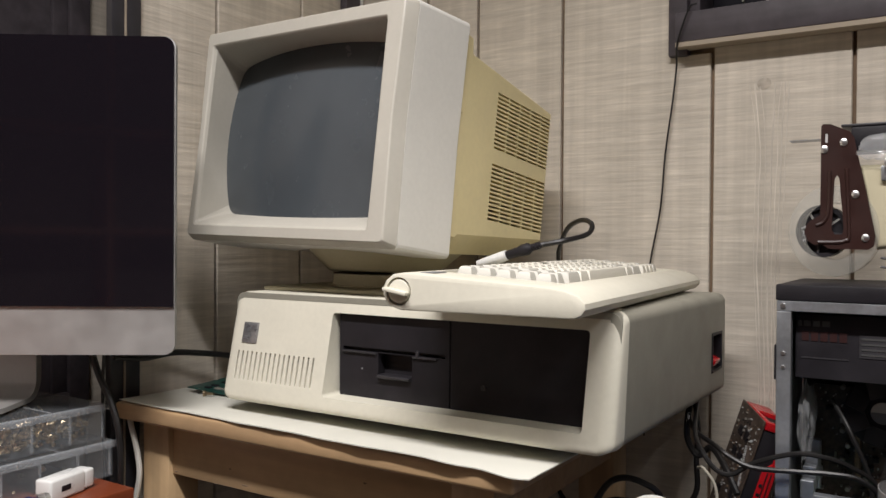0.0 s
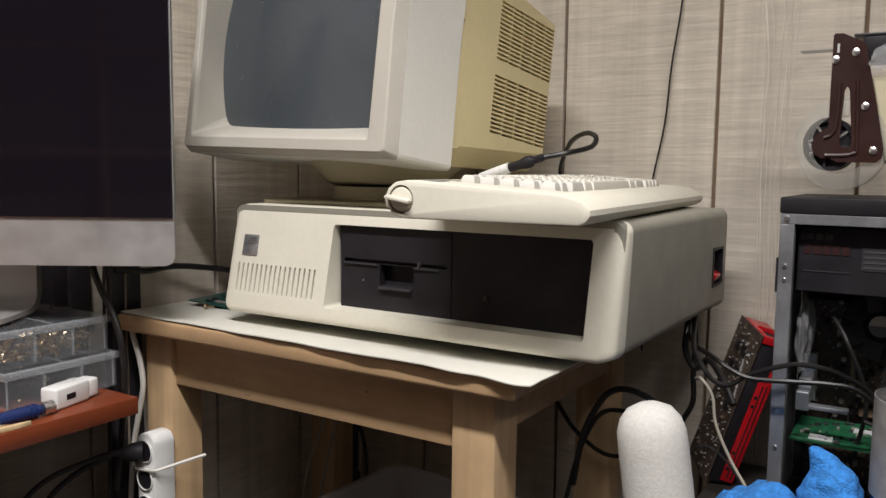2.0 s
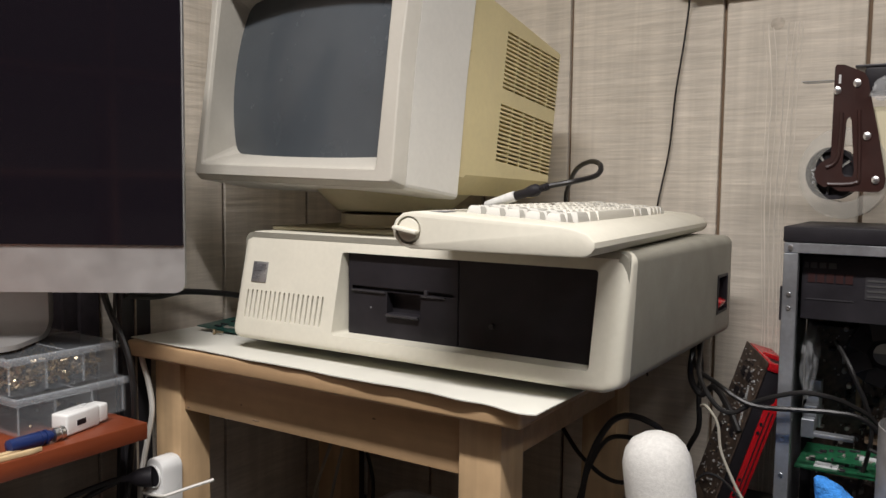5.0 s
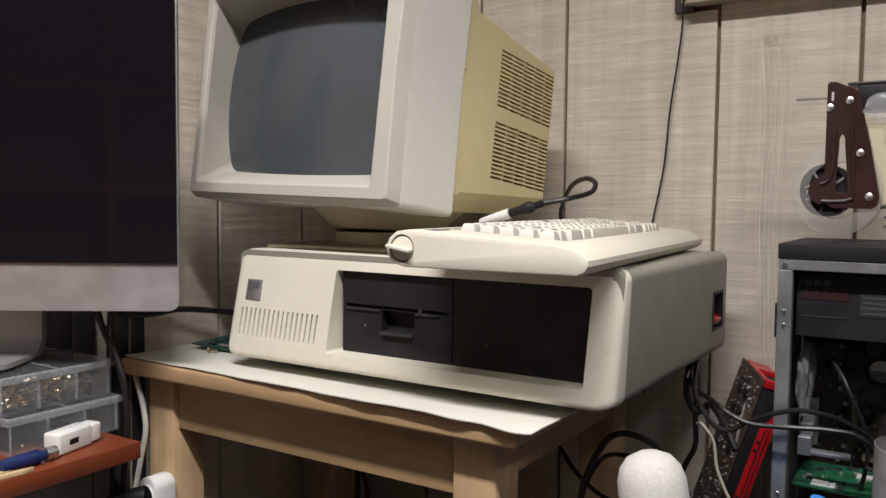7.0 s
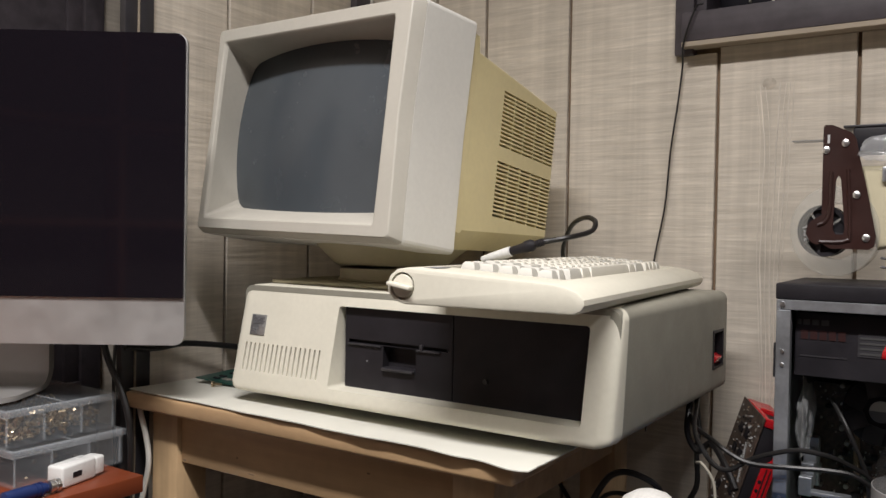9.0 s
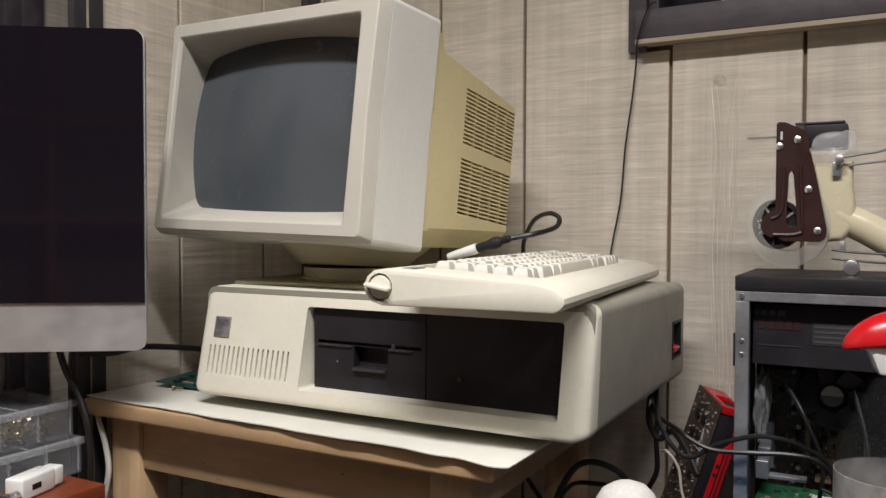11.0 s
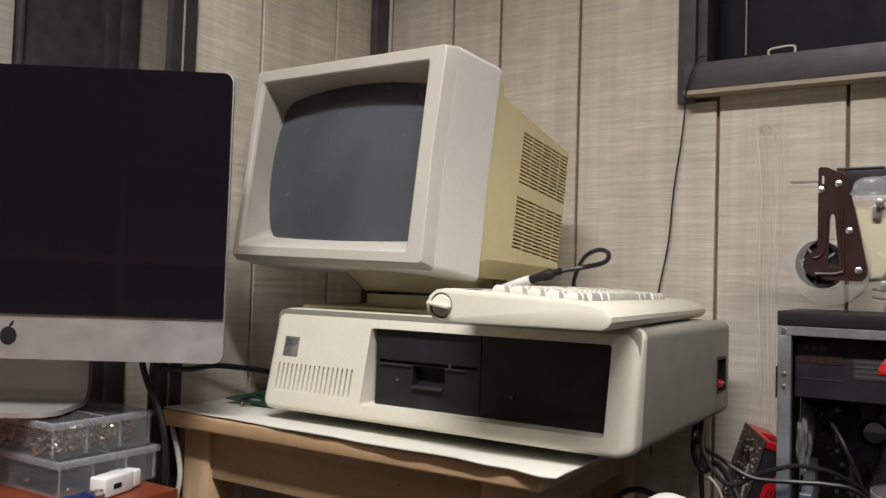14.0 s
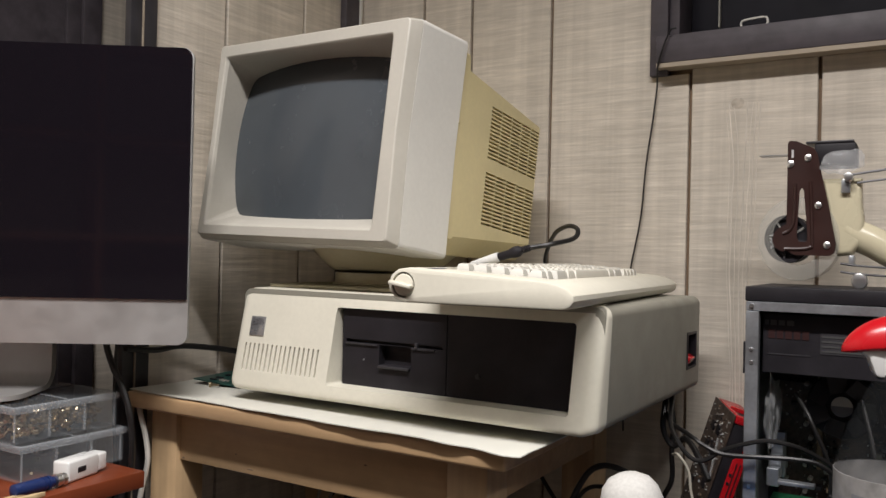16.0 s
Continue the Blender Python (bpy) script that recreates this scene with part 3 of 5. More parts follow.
# ---- monitor on its swivel base ----
MON = Matrix.Translation((-0.7032, 0.7501, 0.9989)) @ pose(0, 0, 0, 0, 0, -4.13) @ pose(0, 0, 0, -6.24) @ pose(0, 0, 0, 0, 1.55)
mon = thing("crt_monitor", "vintage grey monitor with a yellowed rear shell, switched off", "monitor", MON)


def loops(rings, close_first=False, close_last=False):
    bm = bmesh.new()
    vs = [[bm.verts.new(p) for p in ring] for ring in rings]
    n = len(vs[0])
    for a, b in zip(vs, vs[1:]):
        for k in range(n):
            bm.faces.new((a[k], a[(k + 1) % n], b[(k + 1) % n], b[k]))
    if close_first:
        bm.faces.new(vs[0])
    if close_last:
        bm.faces.new(vs[-1])
    return bm


def ring(x0, x1, z0, z1, y, r, n=4):
    return [(x, y, z) for x, z in rounded(x1 - x0, z1 - z0, r, n, x0, z0)]


def bowed_ring(x0, x1, z0, z1, y, r, bow=0.0, low=0.0, taper=0.0, n=3, m=10):
    """A rounded rectangle whose sides swell by bow (the lower one by low) and which widens downwards by taper."""
    corners = rounded(x1 - x0, z1 - z0, r, n, x0, z0)
    cx, cz, hw, hh = (x0 + x1) / 2, (z0 + z1) / 2, (x1 - x0) / 2, (z1 - z0) / 2
    pts = []
    for k, (x, z) in enumerate(corners):
        pts.append((x, z))
        if k % (n + 1) == n:
            qx, qz = corners[(k + 1) % len(corners)]
            pts += [(x + (qx - x) * j / m, z + (qz - z) * j / m) for j in range(1, m)]
    out = []
    for x, z in pts:
        u, v = (x - cx) / hw, (z - cz) / hh
        x2 = x + bow * u * (1 - v * v) + math.copysign(taper * (cz - z), u) * min(1.0, abs(u) * 1.2)
        z2 = z + (bow if v > 0 else low) * v * (1 - u * u)
        out.append((x2, y, z2))
    return out


bm = loops([
    bowed_ring(-0.1445, 0.1425, 0.0195, 0.2165, 0.052, 0.012, 0.0135, 0.001),
    bowed_ring(-0.1480, 0.1465, 0.0015, 0.2310, 0.005, 0.004, 0.001),
    bowed_ring(-0.1500, 0.1482, -0.0010, 0.2332, 0.0012, 0.004),
    bowed_ring(-0.1517, 0.1499, -0.0027, 0.2348, 0.0, 0.004),
    bowed_ring(-0.1580, 0.1672, -0.0143, 0.2490, 0.0, 0.005, taper=0.028),
    bowed_ring(-0.1600, 0.1688, -0.0156, 0.2503, 0.0012, 0.006, taper=0.028),
    bowed_ring(-0.1700, 0.1752, -0.0198, 0.2528, 0.0150, 0.006, taper=0.026),
    bowed_ring(-0.1708, 0.1758, -0.0203, 0.2530, 0.0166, 0.006, taper=0.024),
])
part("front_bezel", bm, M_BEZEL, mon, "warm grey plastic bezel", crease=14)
bm = loops([
    bowed_ring(-0.1690, 0.1740, -0.0185, 0.2512, 0.0172, 0.006, taper=0.024),
    bowed_ring(-0.1712, 0.1762, -0.0207, 0.2534, 0.0170, 0.006, taper=0.024),
    bowed_ring(-0.1829, 0.1822, -0.0224, 0.2561, 0.104, 0.006, taper=0.018),
    bowed_ring(-0.1815, 0.1808, -0.0210, 0.2548, 0.1062, 0.006, taper=0.018),
    bowed_ring(-0.170, 0.170, -0.008, 0.240, 0.1068, 0.006),
])
part("front_shell", bm, M_SHELL, mon, "off-white plastic front shell, coloured paler for the light from the right", crease=14)
bm = bmesh.new()
NU, NV = 24, 18
vs = []
for i in range(NU + 1):
    row = []
    for j in range(NV + 1):
        u, v = 2 * i / NU - 1, 2 * j / NV - 1
        row.append(bm.verts.new((0.162 * u * (1 - 0.02 * v * v), 0.0560 - 0.023 * (1 - 0.55 * u * u - 0.45 * v * v), 0.119 + 0.116 * v * (1 - 0.02 * u * u))))
    vs.append(row)
for i in range(NU):
    for j in range(NV):
        bm.faces.new((vs[i][j], vs[i + 1][j], vs[i + 1][j + 1], vs[i][j + 1]))
part("screen", bm, M_CRT, mon, "dark grey curved glass screen")
part("screen_surround", loops([bowed_ring(-0.1455, 0.1435, 0.0185, 0.2175, 0.0523, 0.012, 0.0135, 0.001), bowed_ring(-0.168, 0.168, 0.0, 0.235, 0.062, 0.02)], False, True), M_CRTEDGE, mon)

# rear shell, tapering to the back, its side walls pierced by vent slots
def rear_ring(y, xh, zb, zt):
    return [(-xh + 0.02, y, zb - 0.024), (xh - 0.02, y, zb - 0.024), (xh, y, zb), (xh, y, zt - 0.012), (xh - 0.016, y, zt), (-xh + 0.016, y, zt), (-xh, y, zt - 0.012), (-xh, y, zb)]


bm = loops([rear_ring(0.1065, 0.1800, 0.005, 0.2545), rear_ring(0.1185, 0.1800, 0.005, 0.2545), rear_ring(0.1200, 0.1798, 0.006, 0.2525), rear_ring(0.1225, 0.1797, 0.009, 0.2365), rear_ring(0.1260, 0.1795, 0.0092, 0.2350), rear_ring(0.3350, 0.1702, 0.0262, 0.2155), rear_ring(0.3405, 0.165, 0.0315, 0.2100)], True, True)
slots = bmesh.new()
for z0 in (0.0350, 0.1248):
    for row in range(14):
        for col in range(5):
            y = 0.1885 + col * 0.0298
            z = z0 + row * 0.00522
            box((0.150, y, z), (0.195, y + 0.0287, z + 0.0030), bm=slots)
bm = cut(bm, slots)
part("rear_shell", bm, M_YELLOW, mon, "yellowed plastic rear shell with vent slots")
part("vent_lining", box((0.1500, 0.184, 0.032), (0.1512, 0.334, 0.199)), M_BLACK, mon)
part("case_catch", box((0.1795, 0.1055, 0.150), (0.1822, 0.1085, 0.168), 0.0005), M_YELLOW, mon)
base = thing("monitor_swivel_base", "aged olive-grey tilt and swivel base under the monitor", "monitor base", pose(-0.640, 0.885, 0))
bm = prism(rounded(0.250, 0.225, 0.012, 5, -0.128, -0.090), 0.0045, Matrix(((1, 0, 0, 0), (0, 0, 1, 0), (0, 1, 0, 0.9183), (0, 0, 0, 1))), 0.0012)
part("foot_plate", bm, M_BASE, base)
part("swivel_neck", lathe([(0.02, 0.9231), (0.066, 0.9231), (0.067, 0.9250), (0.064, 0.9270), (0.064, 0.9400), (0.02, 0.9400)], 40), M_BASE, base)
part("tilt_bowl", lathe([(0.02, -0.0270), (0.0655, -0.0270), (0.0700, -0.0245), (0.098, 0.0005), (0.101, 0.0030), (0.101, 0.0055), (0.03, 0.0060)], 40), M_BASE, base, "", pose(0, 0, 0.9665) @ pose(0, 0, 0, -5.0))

# ---- keyboard lying across the computer ----
KB = pose(-0.2745, 0.6640, 0.9184, 0, 0, 4.4) @ Matrix.Scale(1.031, 4)
kb = thing("computer_keyboard", "ivory vintage computer keyboard lying across the computer case", "keyboard", KB)
KL = 0.492
prof = [(-0.169, 0.0), (-0.179, 0.003), (-0.186, 0.010), (-0.1875, 0.018), (-0.184, 0.026), (-0.177, 0.0315), (-0.166, 0.0332), (-0.030, 0.0245), (-0.018, 0.0225), (-0.007, 0.0185), (-0.001, 0.0125), (-0.0005, 0.008), (-0.004, 0.003), (-0.010, 0.0)]


def kb_top(x):
    return 0.0335 + (x + 0.170) * (0.0245 - 0.0335) / 0.140


bm = prism(prof, KL)
ends = [e for e in bm.edges if all(v.co.y < 1e-5 for v in e.verts) or all(v.co.y > KL - 1e-5 for v in e.verts)]
bmesh.ops.bevel(bm, geom=ends, offset=0.0022, segments=2, profile=0.5, affect="EDGES")
well = box((-0.162, 0.058, 0.018), (-0.038, 0.478, 0.060))
for v in well.verts:
    if v.co.z < 0.03:
        v.co.z = kb_top(v.co.x) - 0.006
bm = cut(bm, well)
bm = cut(bm, cyl(0.0125, 0.0125, 0.02, pose(-0.1705, 0.008, 0.0165, 90, 0, 0), 28))
case = part("case", bm, M_IVORY, kb)
part("tilt_knob", cyl(0.0115, 0.0105, 0.010, pose(-0.1705, 0.0095, 0.0165, 90), 28, 0.001), M_IVORY, kb, "ivory tilt knob")
part("knob_grip", box((-0.013, -0.008, -0.0018), (0.0115, 0.003, 0.0018), 0.0012), M_IVORY, kb, "", pose(-0.1710, 0.001, 0.0165, 0, 10, 0))
part("name_plate", box((-0.160, 0.020, 0.0), (-0.146, 0.045, 0.0008), 0.0003), M_INKDARK, kb, "dark printed name plate", Matrix.Translation((0, 0, kb_top(-0.153) - 0.0001)))


bm = box((-0.1612, 0.0588, 0.0), (-0.0388, 0.4772, 0.001))
for v in bm.verts:
    v.co.z += kb_top(v.co.x) - 0.0062
part("key_plate", bm, M_BEZEL, kb, "beige key well")


def key_mesh(w, mat):
    bm = bmesh.new()
    h, d = 0.0125, 0.0172
    lo = [(-d / 2, -w / 2), (d / 2, -w / 2), (d / 2, w / 2), (-d / 2, w / 2)]
    rings = []
    for z, s in ((0, 0), (0.003, 0.0004), (0.0112, 0.0028), (h, 0.0040)):
        rings.append([bm.verts.new((x - math.copysign(s, x), y - math.copysign(s, y), z)) for x, y in lo])
    for a, b in zip(rings, rings[1:]):
        for k in range(4):
            bm.faces.new((a[k], a[(k + 1) % 4], b[(k + 1) % 4], b[k]))
    bm.faces.new(rings[0])
    bm.faces.new(rings[-1])
    return mesh_of(bm, "key", mat)


KEY_MESHES = {}


def key(x, y0, y1, mat):
    w = round(y1 - y0 - 0.0018, 4)
    k = (w, mat.name)
    if k not in KEY_MESHES:
        KEY_MESHES[k] = key_mesh(w, mat)
    ob = new("key", KEY_MESHES[k])
    ob.parent = kb
    ob.matrix_basis = pose(x, (y0 + y1) / 2, kb_top(x) - 0.0062, 0, 3.7, 0)


U = 0.0187
rows = [-0.148, -0.1285, -0.109, -0.0895, -0.070]
for r_i, x in enumerate(rows):
    for c in range(2):
        key(x + 0.010, 0.062 + c * U, 0.062 + (c + 1) * U, M_KEYGREY)
    y = 0.062 + 2 * U + 0.010
    widths = ([1] * 13 + [1.6], [1.5] + [1] * 12 + [1.1], [1.8] + [1] * 11 + [1.8], [1.3] + [1] * 11 + [2.3], [2.0, 1.5] + [7.6] + [1.5, 2.0])[r_i]
    for i, w in enumerate(widths):
        edge = i == 0 or i == len(widths) - 1
        key(x + 0.010, y, y + w * U, M_KEYGREY if edge else M_KEY)
        y += w * U
    y = 0.062 + 2 * U + 0.010 + 14.7 * U + 0.008
    for c in range(4):
        if y + (c + 1) * U < 0.477:
            key(x + 0.010, y + c * U, y + (c + 1) * U, M_KEY if c < 3 else M_KEYGREY)

# keyboard plug and its looped cord
plug = thing("cable_plug", "white and black cable plug with a looped black cord", "cable")
way = pose(-0.513, 0.905, 0.9535, 0, 0, 0) @ pose(0, 0, 0, 0, 74, 0)
part("white_sleeve", lathe([(0.003, 0.0), (0.0045, 0.001), (0.0052, 0.010), (0.0064, 0.034), (0.0064, 0.042), (0.003, 0.0425)], 16, way), M_WHITE, plug, "white sleeve")
part("black_sleeve", lathe([(0.003, 0.0426), (0.0054, 0.0427), (0.0056, 0.058), (0.0072, 0.064), (0.0072, 0.071), (0.0055, 0.074), (0.0035, 0.076), (0.0032, 0.088), (0.002, 0.089)], 16, way), M_BLACK, plug)
for k in range(3):
    part("strain_ring", lathe([(0.003, 0.077 + k * 0.0035), (0.0045, 0.0772 + k * 0.0035), (0.0045, 0.0790 + k * 0.0035), (0.003, 0.0792 + k * 0.0035)], 14, way), M_BLACK, plug)
part("cord", tube([(-0.428, 0.905, 0.9778), (-0.403, 0.915, 0.983), (-0.389, 0.95, 0.991), (-0.392, 0.97, 1.003), (-0.417, 1.00, 1.009), (-0.453, 1.04, 1.000), (-0.482, 1.08, 0.975), (-0.495, 1.105, 0.957), (-0.512, 1.155, 0.925), (-0.52, 1.178, 0.85), (-0.50, 1.17, 0.66)], 0.0032, 8, 8), M_RUBBER, plug)
tagged(part("wall_cable", tube([(-0.325, 1.18, 1.312), (-0.336, 1.180, 1.306), (-0.352, 1.183, 1.262), (-0.360, 1.208, 1.235), (-0.3635, 1.210, 1.205), (-0.3670, 1.210, 1.175), (-0.3755, 1.210, 1.112), (-0.3825, 1.211, 1.031), (-0.3970, 1.211, 0.950), (-0.405, 1.205, 0.86), (-0.40, 1.2, 0.7)], 0.0014, 8, 6), M_RUBBER), "thin black cable hanging from the window sill", "cable")

# ---- things on the sheet ----
pcb = thing("circuit_board", "teal circuit board lying on the white sheet", "circuit board", pose(-0.848, 0.8355, 0.7785, 0, 4, 8))
part("board", box((-0.05, -0.045, 0), (0.03, 0.045, 0.0016)), M_PCB_T, pcb)
random.seed(3)
for k in range(10):
    x, y = random.uniform(-0.042, 0.0), random.uniform(-0.038, 0.035)
    part("chip", box((x, y, 0.0016), (x + random.uniform(0.003, 0.01), y + random.uniform(0.003, 0.009), 0.0035), 0.0003, 1), M_SOLDER if k % 2 else M_BLACK, pcb)
screw = thing("loose_screw", "small zinc screw lying on the sheet", "screw", pose(-0.853, 0.782, 0.7785, 0, 90, 20) @ Matrix.Scale(1.25, 4))
part("shank", cyl(0.0015, 0.0012, 0.009, None, 10), M_SCREWS, screw)
part("head", cyl(0.0032, 0.0028, 0.002, pose(0, 0, -0.002), 12), M_SCREWS, screw)

# ---- cherry desk with the all-in-one computer ----
DZ = 0.685
desk = thing("desk", "cherry-red laminate desk along the wall", "desk")
part("desktop", box((-1.245, -1.3, DZ - 0.021), (-0.846, 0.668, DZ), 0.0015), M_CHERRY, desk)
part("side_panel", box((-1.22, -1.28, 0), (-0.87, -1.26, DZ - 0.0212)), M_CHERRY, desk)
part("side_panel", box((-1.24, 0.45, 0), (-1.05, 0.47, DZ - 0.0212)), M_CHERRY, desk)
# added panels: their dark colour stands for the shade under the desk
part("back_panel", box((-1.244, -1.259, 0.02), (-1.226, 0.449, DZ - 0.0212)), M_CHARCOAL, desk, "dark panel added for the shade under the desk")
part("back_panel", box((-1.244, 0.4705, 0.02), (-1.226, 0.664, DZ - 0.0212)), M_CHARCOAL, desk, "dark panel added for the shade under the desk")


def parts_box(z, fill_n, m, label):
    b = thing("parts_box", label, "storage box", m, group="parts boxes")
    w, d, h = 0.215, 0.142, 0.045
    body = cut(box((0, 0, 0), (w, d, h - 0.0075), 0.003, 2), box((0.0018, 0.0018, 0.0018), (w - 0.0018, d - 0.0018, h + 0.01)))
    part("body", body, M_CLEAR, b)
    lid = part("lid", box((-0.001, -0.001, h - 0.0018), (w + 0.001, d + 0.001, h - 0.0004), 0.0005, 1), M_CLEAR, b, "clear lid")
    rim = cut(box((-0.003, -0.003, h - 0.0088), (w + 0.003, d + 0.003, h), 0.0022, 2), box((0.0016, 0.0016, h - 0.03), (w - 0.0016, d - 0.0016, h + 0.03)))
    part("lid_rim", rim, M_CLEAR_RIM, lid, "frosted lid rim")
    part("hinge_line", box((0.004, d / 2 - 0.001, h - 0.0003), (w - 0.004, d / 2 + 0.001, h + 0.0006), 0.0003, 1), M_CLEAR_RIM, lid)
    for k in range(1, 3):
        part("divider", box((0.0025, d * k / 3, 0.002), (w - 0.0025, d * k / 3 + 0.0012, h - 0.009)), M_CLEAR, b)
        part("divider_edge", box((w - 0.0038, d * k / 3 - 0.0006, 0.003), (w - 0.0020, d * k / 3 + 0.0018, h - 0.010)), M_CLEAR_RIM, b)
    for y in (0.0030, d - 0.0046):
        part("corner_edge", box((w - 0.0046, y, 0.003), (w - 0.0022, y + 0.0018, h - 0.010), 0.0004, 1), M_CLEAR_RIM, b)
    part("divider", box((w / 2, 0.0025, 0.002), (w / 2 + 0.0012, d - 0.0025, h - 0.009)), M_CLEAR, b)
    bits = bmesh.new()
    for k in range(fill_n):
        x, y = random.uniform(0.012, w - 0.008), random.uniform(0.006, d * (0.95 if fill_n > 150 else 0.9) - 0.006)
        zz = random.uniform(0.004, 0.030 if fill_n > 150 else 0.012)
        cyl(random.uniform(0.0012, 0.0032), random.uniform(0.0010, 0.0024), random.uniform(0.003, 0.008), pose(x, y, zz, random.uniform(0, 180), random.uniform(0, 180)), 6, bm=bits)
    tagged(part("screws", bits, M_SCREWS, b, "loose brass and zinc screws", smooth=False), kind="stuff")
    return b


random.seed(11)
parts_box(0, 30, pose(-1.120, 0.540, DZ + 0.001), "clear plastic parts box with a few screws")
parts_box(1, 800, pose(-1.128, 0.535, DZ + 0.0465), "clear plastic parts box full of brass screws")

IM = pose(-1.004, 0.528, 0.847, 0, 0, 34.5)
im = thing("all_in_one_computer", "silver all-in-one computer with a black glass screen, switched off", "computer", IM)
W, H = 0.528, 0.3685
bm = prism(rounded(W, H, 0.013, 8, -W / 2, 0), 0.012)
bmesh.ops.bevel(bm, geom=[e for e in bm.edges if all(v.co.y > 0.01 for v in e.verts)], offset=0.005, segments=3, profile=0.5, affect="EDGES")
part("housing", bm, M_ALU, im, "silver aluminium housing and chin")
part("rear_bulge", loops([ring(-0.25, 0.25, 0.014, 0.35, 0.0119, 0.02, 5), ring(-0.20, 0.20, 0.03, 0.32, 0.032, 0.05, 5), ring(-0.12, 0.12, 0.06, 0.26, 0.050, 0.06, 5)], False, True), M_ALU, im)
bm = prism([(x, z) for x, z in rounded(W - 0.002, H - 0.0562, 0.0125, 8, -W / 2 + 0.001, 0.0555) if z > 0.08] + [(-W / 2 + 0.001, 0.0562), (W / 2 - 0.001, 0.0562)], 0.0032)
part("screen_glass", bm, M_GLASSBLACK, im, "black glossy screen glass", pose(0, -0.003, 0))
bm = bmesh.new()
bmesh.ops.create_uvsphere(bm, u_segments=18, v_segments=10, radius=1, matrix=Matrix.LocRotScale((0.0, -0.0002, 0.0285), None, (0.0105, 0.0008, 0.0115)))
part("logo", bm, M_BLACK, im, "round black emblem")
bm = bmesh.new()
bmesh.ops.create_uvsphere(bm, u_segments=12, v_segments=8, radius=1, matrix=Matrix.LocRotScale((0.0035, -0.0002, 0.0435), Euler((0, radians(35), 0)), (0.0018, 0.0008, 0.0045)))
part("logo", bm, M_BLACK, im)
prof = [(0.060, 0.12), (0.074, 0.12)] + [(0.074 - 0.030 * (1 - math.cos(a)), -0.035 - 0.0325 * math.sin(a)) for a in (radians(15 * k) for k in range(1, 7))] + [(-0.050, -0.0675), (-0.050, -0.0615)] + [(0.060 - 0.022 * (1 - math.cos(a)), -0.0395 - 0.022 * math.sin(a)) for a in (radians(15 * k) for k in range(6, 0, -1))]
bm = prism([(y, z) for y, z in prof], 0.14)
bmesh.ops.transform(bm, matrix=Matrix(((0, 1, 0, -0.07), (1, 0, 0, 0.02), (0, 0, 1, 0), (0, 0, 0, 1))), verts=bm.verts)
tip = [e for e in bm.edges if all(v.co.y < -0.029 and abs(abs(v.co.x) - 0.07) < 1e-4 for v in e.verts) and abs(e.verts[0].co.z - e.verts[1].co.z) > 0.003]
bmesh.ops.bevel(bm, geom=tip, offset=0.035, segments=6, profile=0.5, affect="EDGES")
part("stand", bm, M_ALU, im, "bent aluminium stand")

usb = thing("usb_adapter", "white plug-in phone adapter lying on the desk", "adapter", pose(-0.889, 0.608, DZ + 0.0132, 0, 0, 104))
part("body", box((-0.034, -0.012, -0.0125), (0.018, 0.012, 0.0125), 0.003, 3), M_WHITE, usb)
part("cap", box((0.0182, -0.0105, -0.011), (0.034, 0.0105, 0.011), 0.003, 3), M_WHITE, usb)
part("port", box((-0.019, -0.0125, -0.0035), (-0.005, -0.0119, 0.0030), 0.0003, 1), M_BLACK, usb, "dark port opening")
brush = thing("blue_plug", "dark blue plastic connector with a brass end on the desk", "connector", pose(-0.866, 0.507, DZ + 0.0085, 0, 90, 92))
part("grip", lathe([(0.003, 0), (0.0075, 0.002), (0.008, 0.03), (0.006, 0.05), (0.004, 0.052)], 16), M_BLUE, brush)
part("brass_end", lathe([(0.004, 0.0521), (0.0078, 0.0525), (0.0078, 0.0560), (0.0066, 0.0565), (0.0066, 0.0600), (0.0078, 0.0605), (0.0078, 0.0650), (0.0060, 0.0665), (0.003, 0.067)], 14), M_CHROME, brush, "bright ringed metal end")
for z in (0.036, 0.042):
    part("grip_ring", lathe([(0.005, z), (0.0082, z + 0.0004), (0.0082, z + 0.0030), (0.005, z + 0.0034)], 16), M_BLUE, brush)
for k, (x, y, turn) in enumerate(((-0.853, 0.478, 86), (-0.8615, 0.462, 90), (-0.870, 0.440, 95), (-0.8525, 0.350, 91))):
    s = thing("wooden_stick", "pale wooden stick lying on the desk", "stick", pose(x, y, DZ + 0.0028, 0, 0, turn), group="wooden sticks")
    part("shaft", prism([(-0.06, -0.0030), (0.045, -0.0030), (0.058, -0.0008), (0.058, 0.0008), (0.045, 0.0030), (-0.06, 0.0030)], 0.005, Matrix(((1, 0, 0, 0), (0, 0, 1, 0), (0, 1, 0, -0.0025), (0, 0, 0, 1))), 0.0006), M_PENCIL, s)

# ---- power strip on the table leg ----
strip = thing("power_strip", "white power strip fixed upright to the table leg", "power strip", pose(-0.884, 0.6915, 0.178))
part("body", prism(rounded(0.034, 0.450, 0.014, 6, 0, 0), 0.032, None, 0.003), M_WHITE, strip)
for k in range(5):
    z = 0.428 - k * 0.036
    s = part("socket", lathe([(0.0145, 0.0), (0.0152, 0.002), (0.0140, 0.0026), (0.0132, 0.0005), (0.0132, 0.0003)], 24, pose(0.0165, 0.0, z, 90)), M_WHITE, strip)
    part("socket_well", cyl(0.0131, 0.0131, 0.0012, pose(0.0165, -0.0002, z, 90), 24), M_BLACK, s)
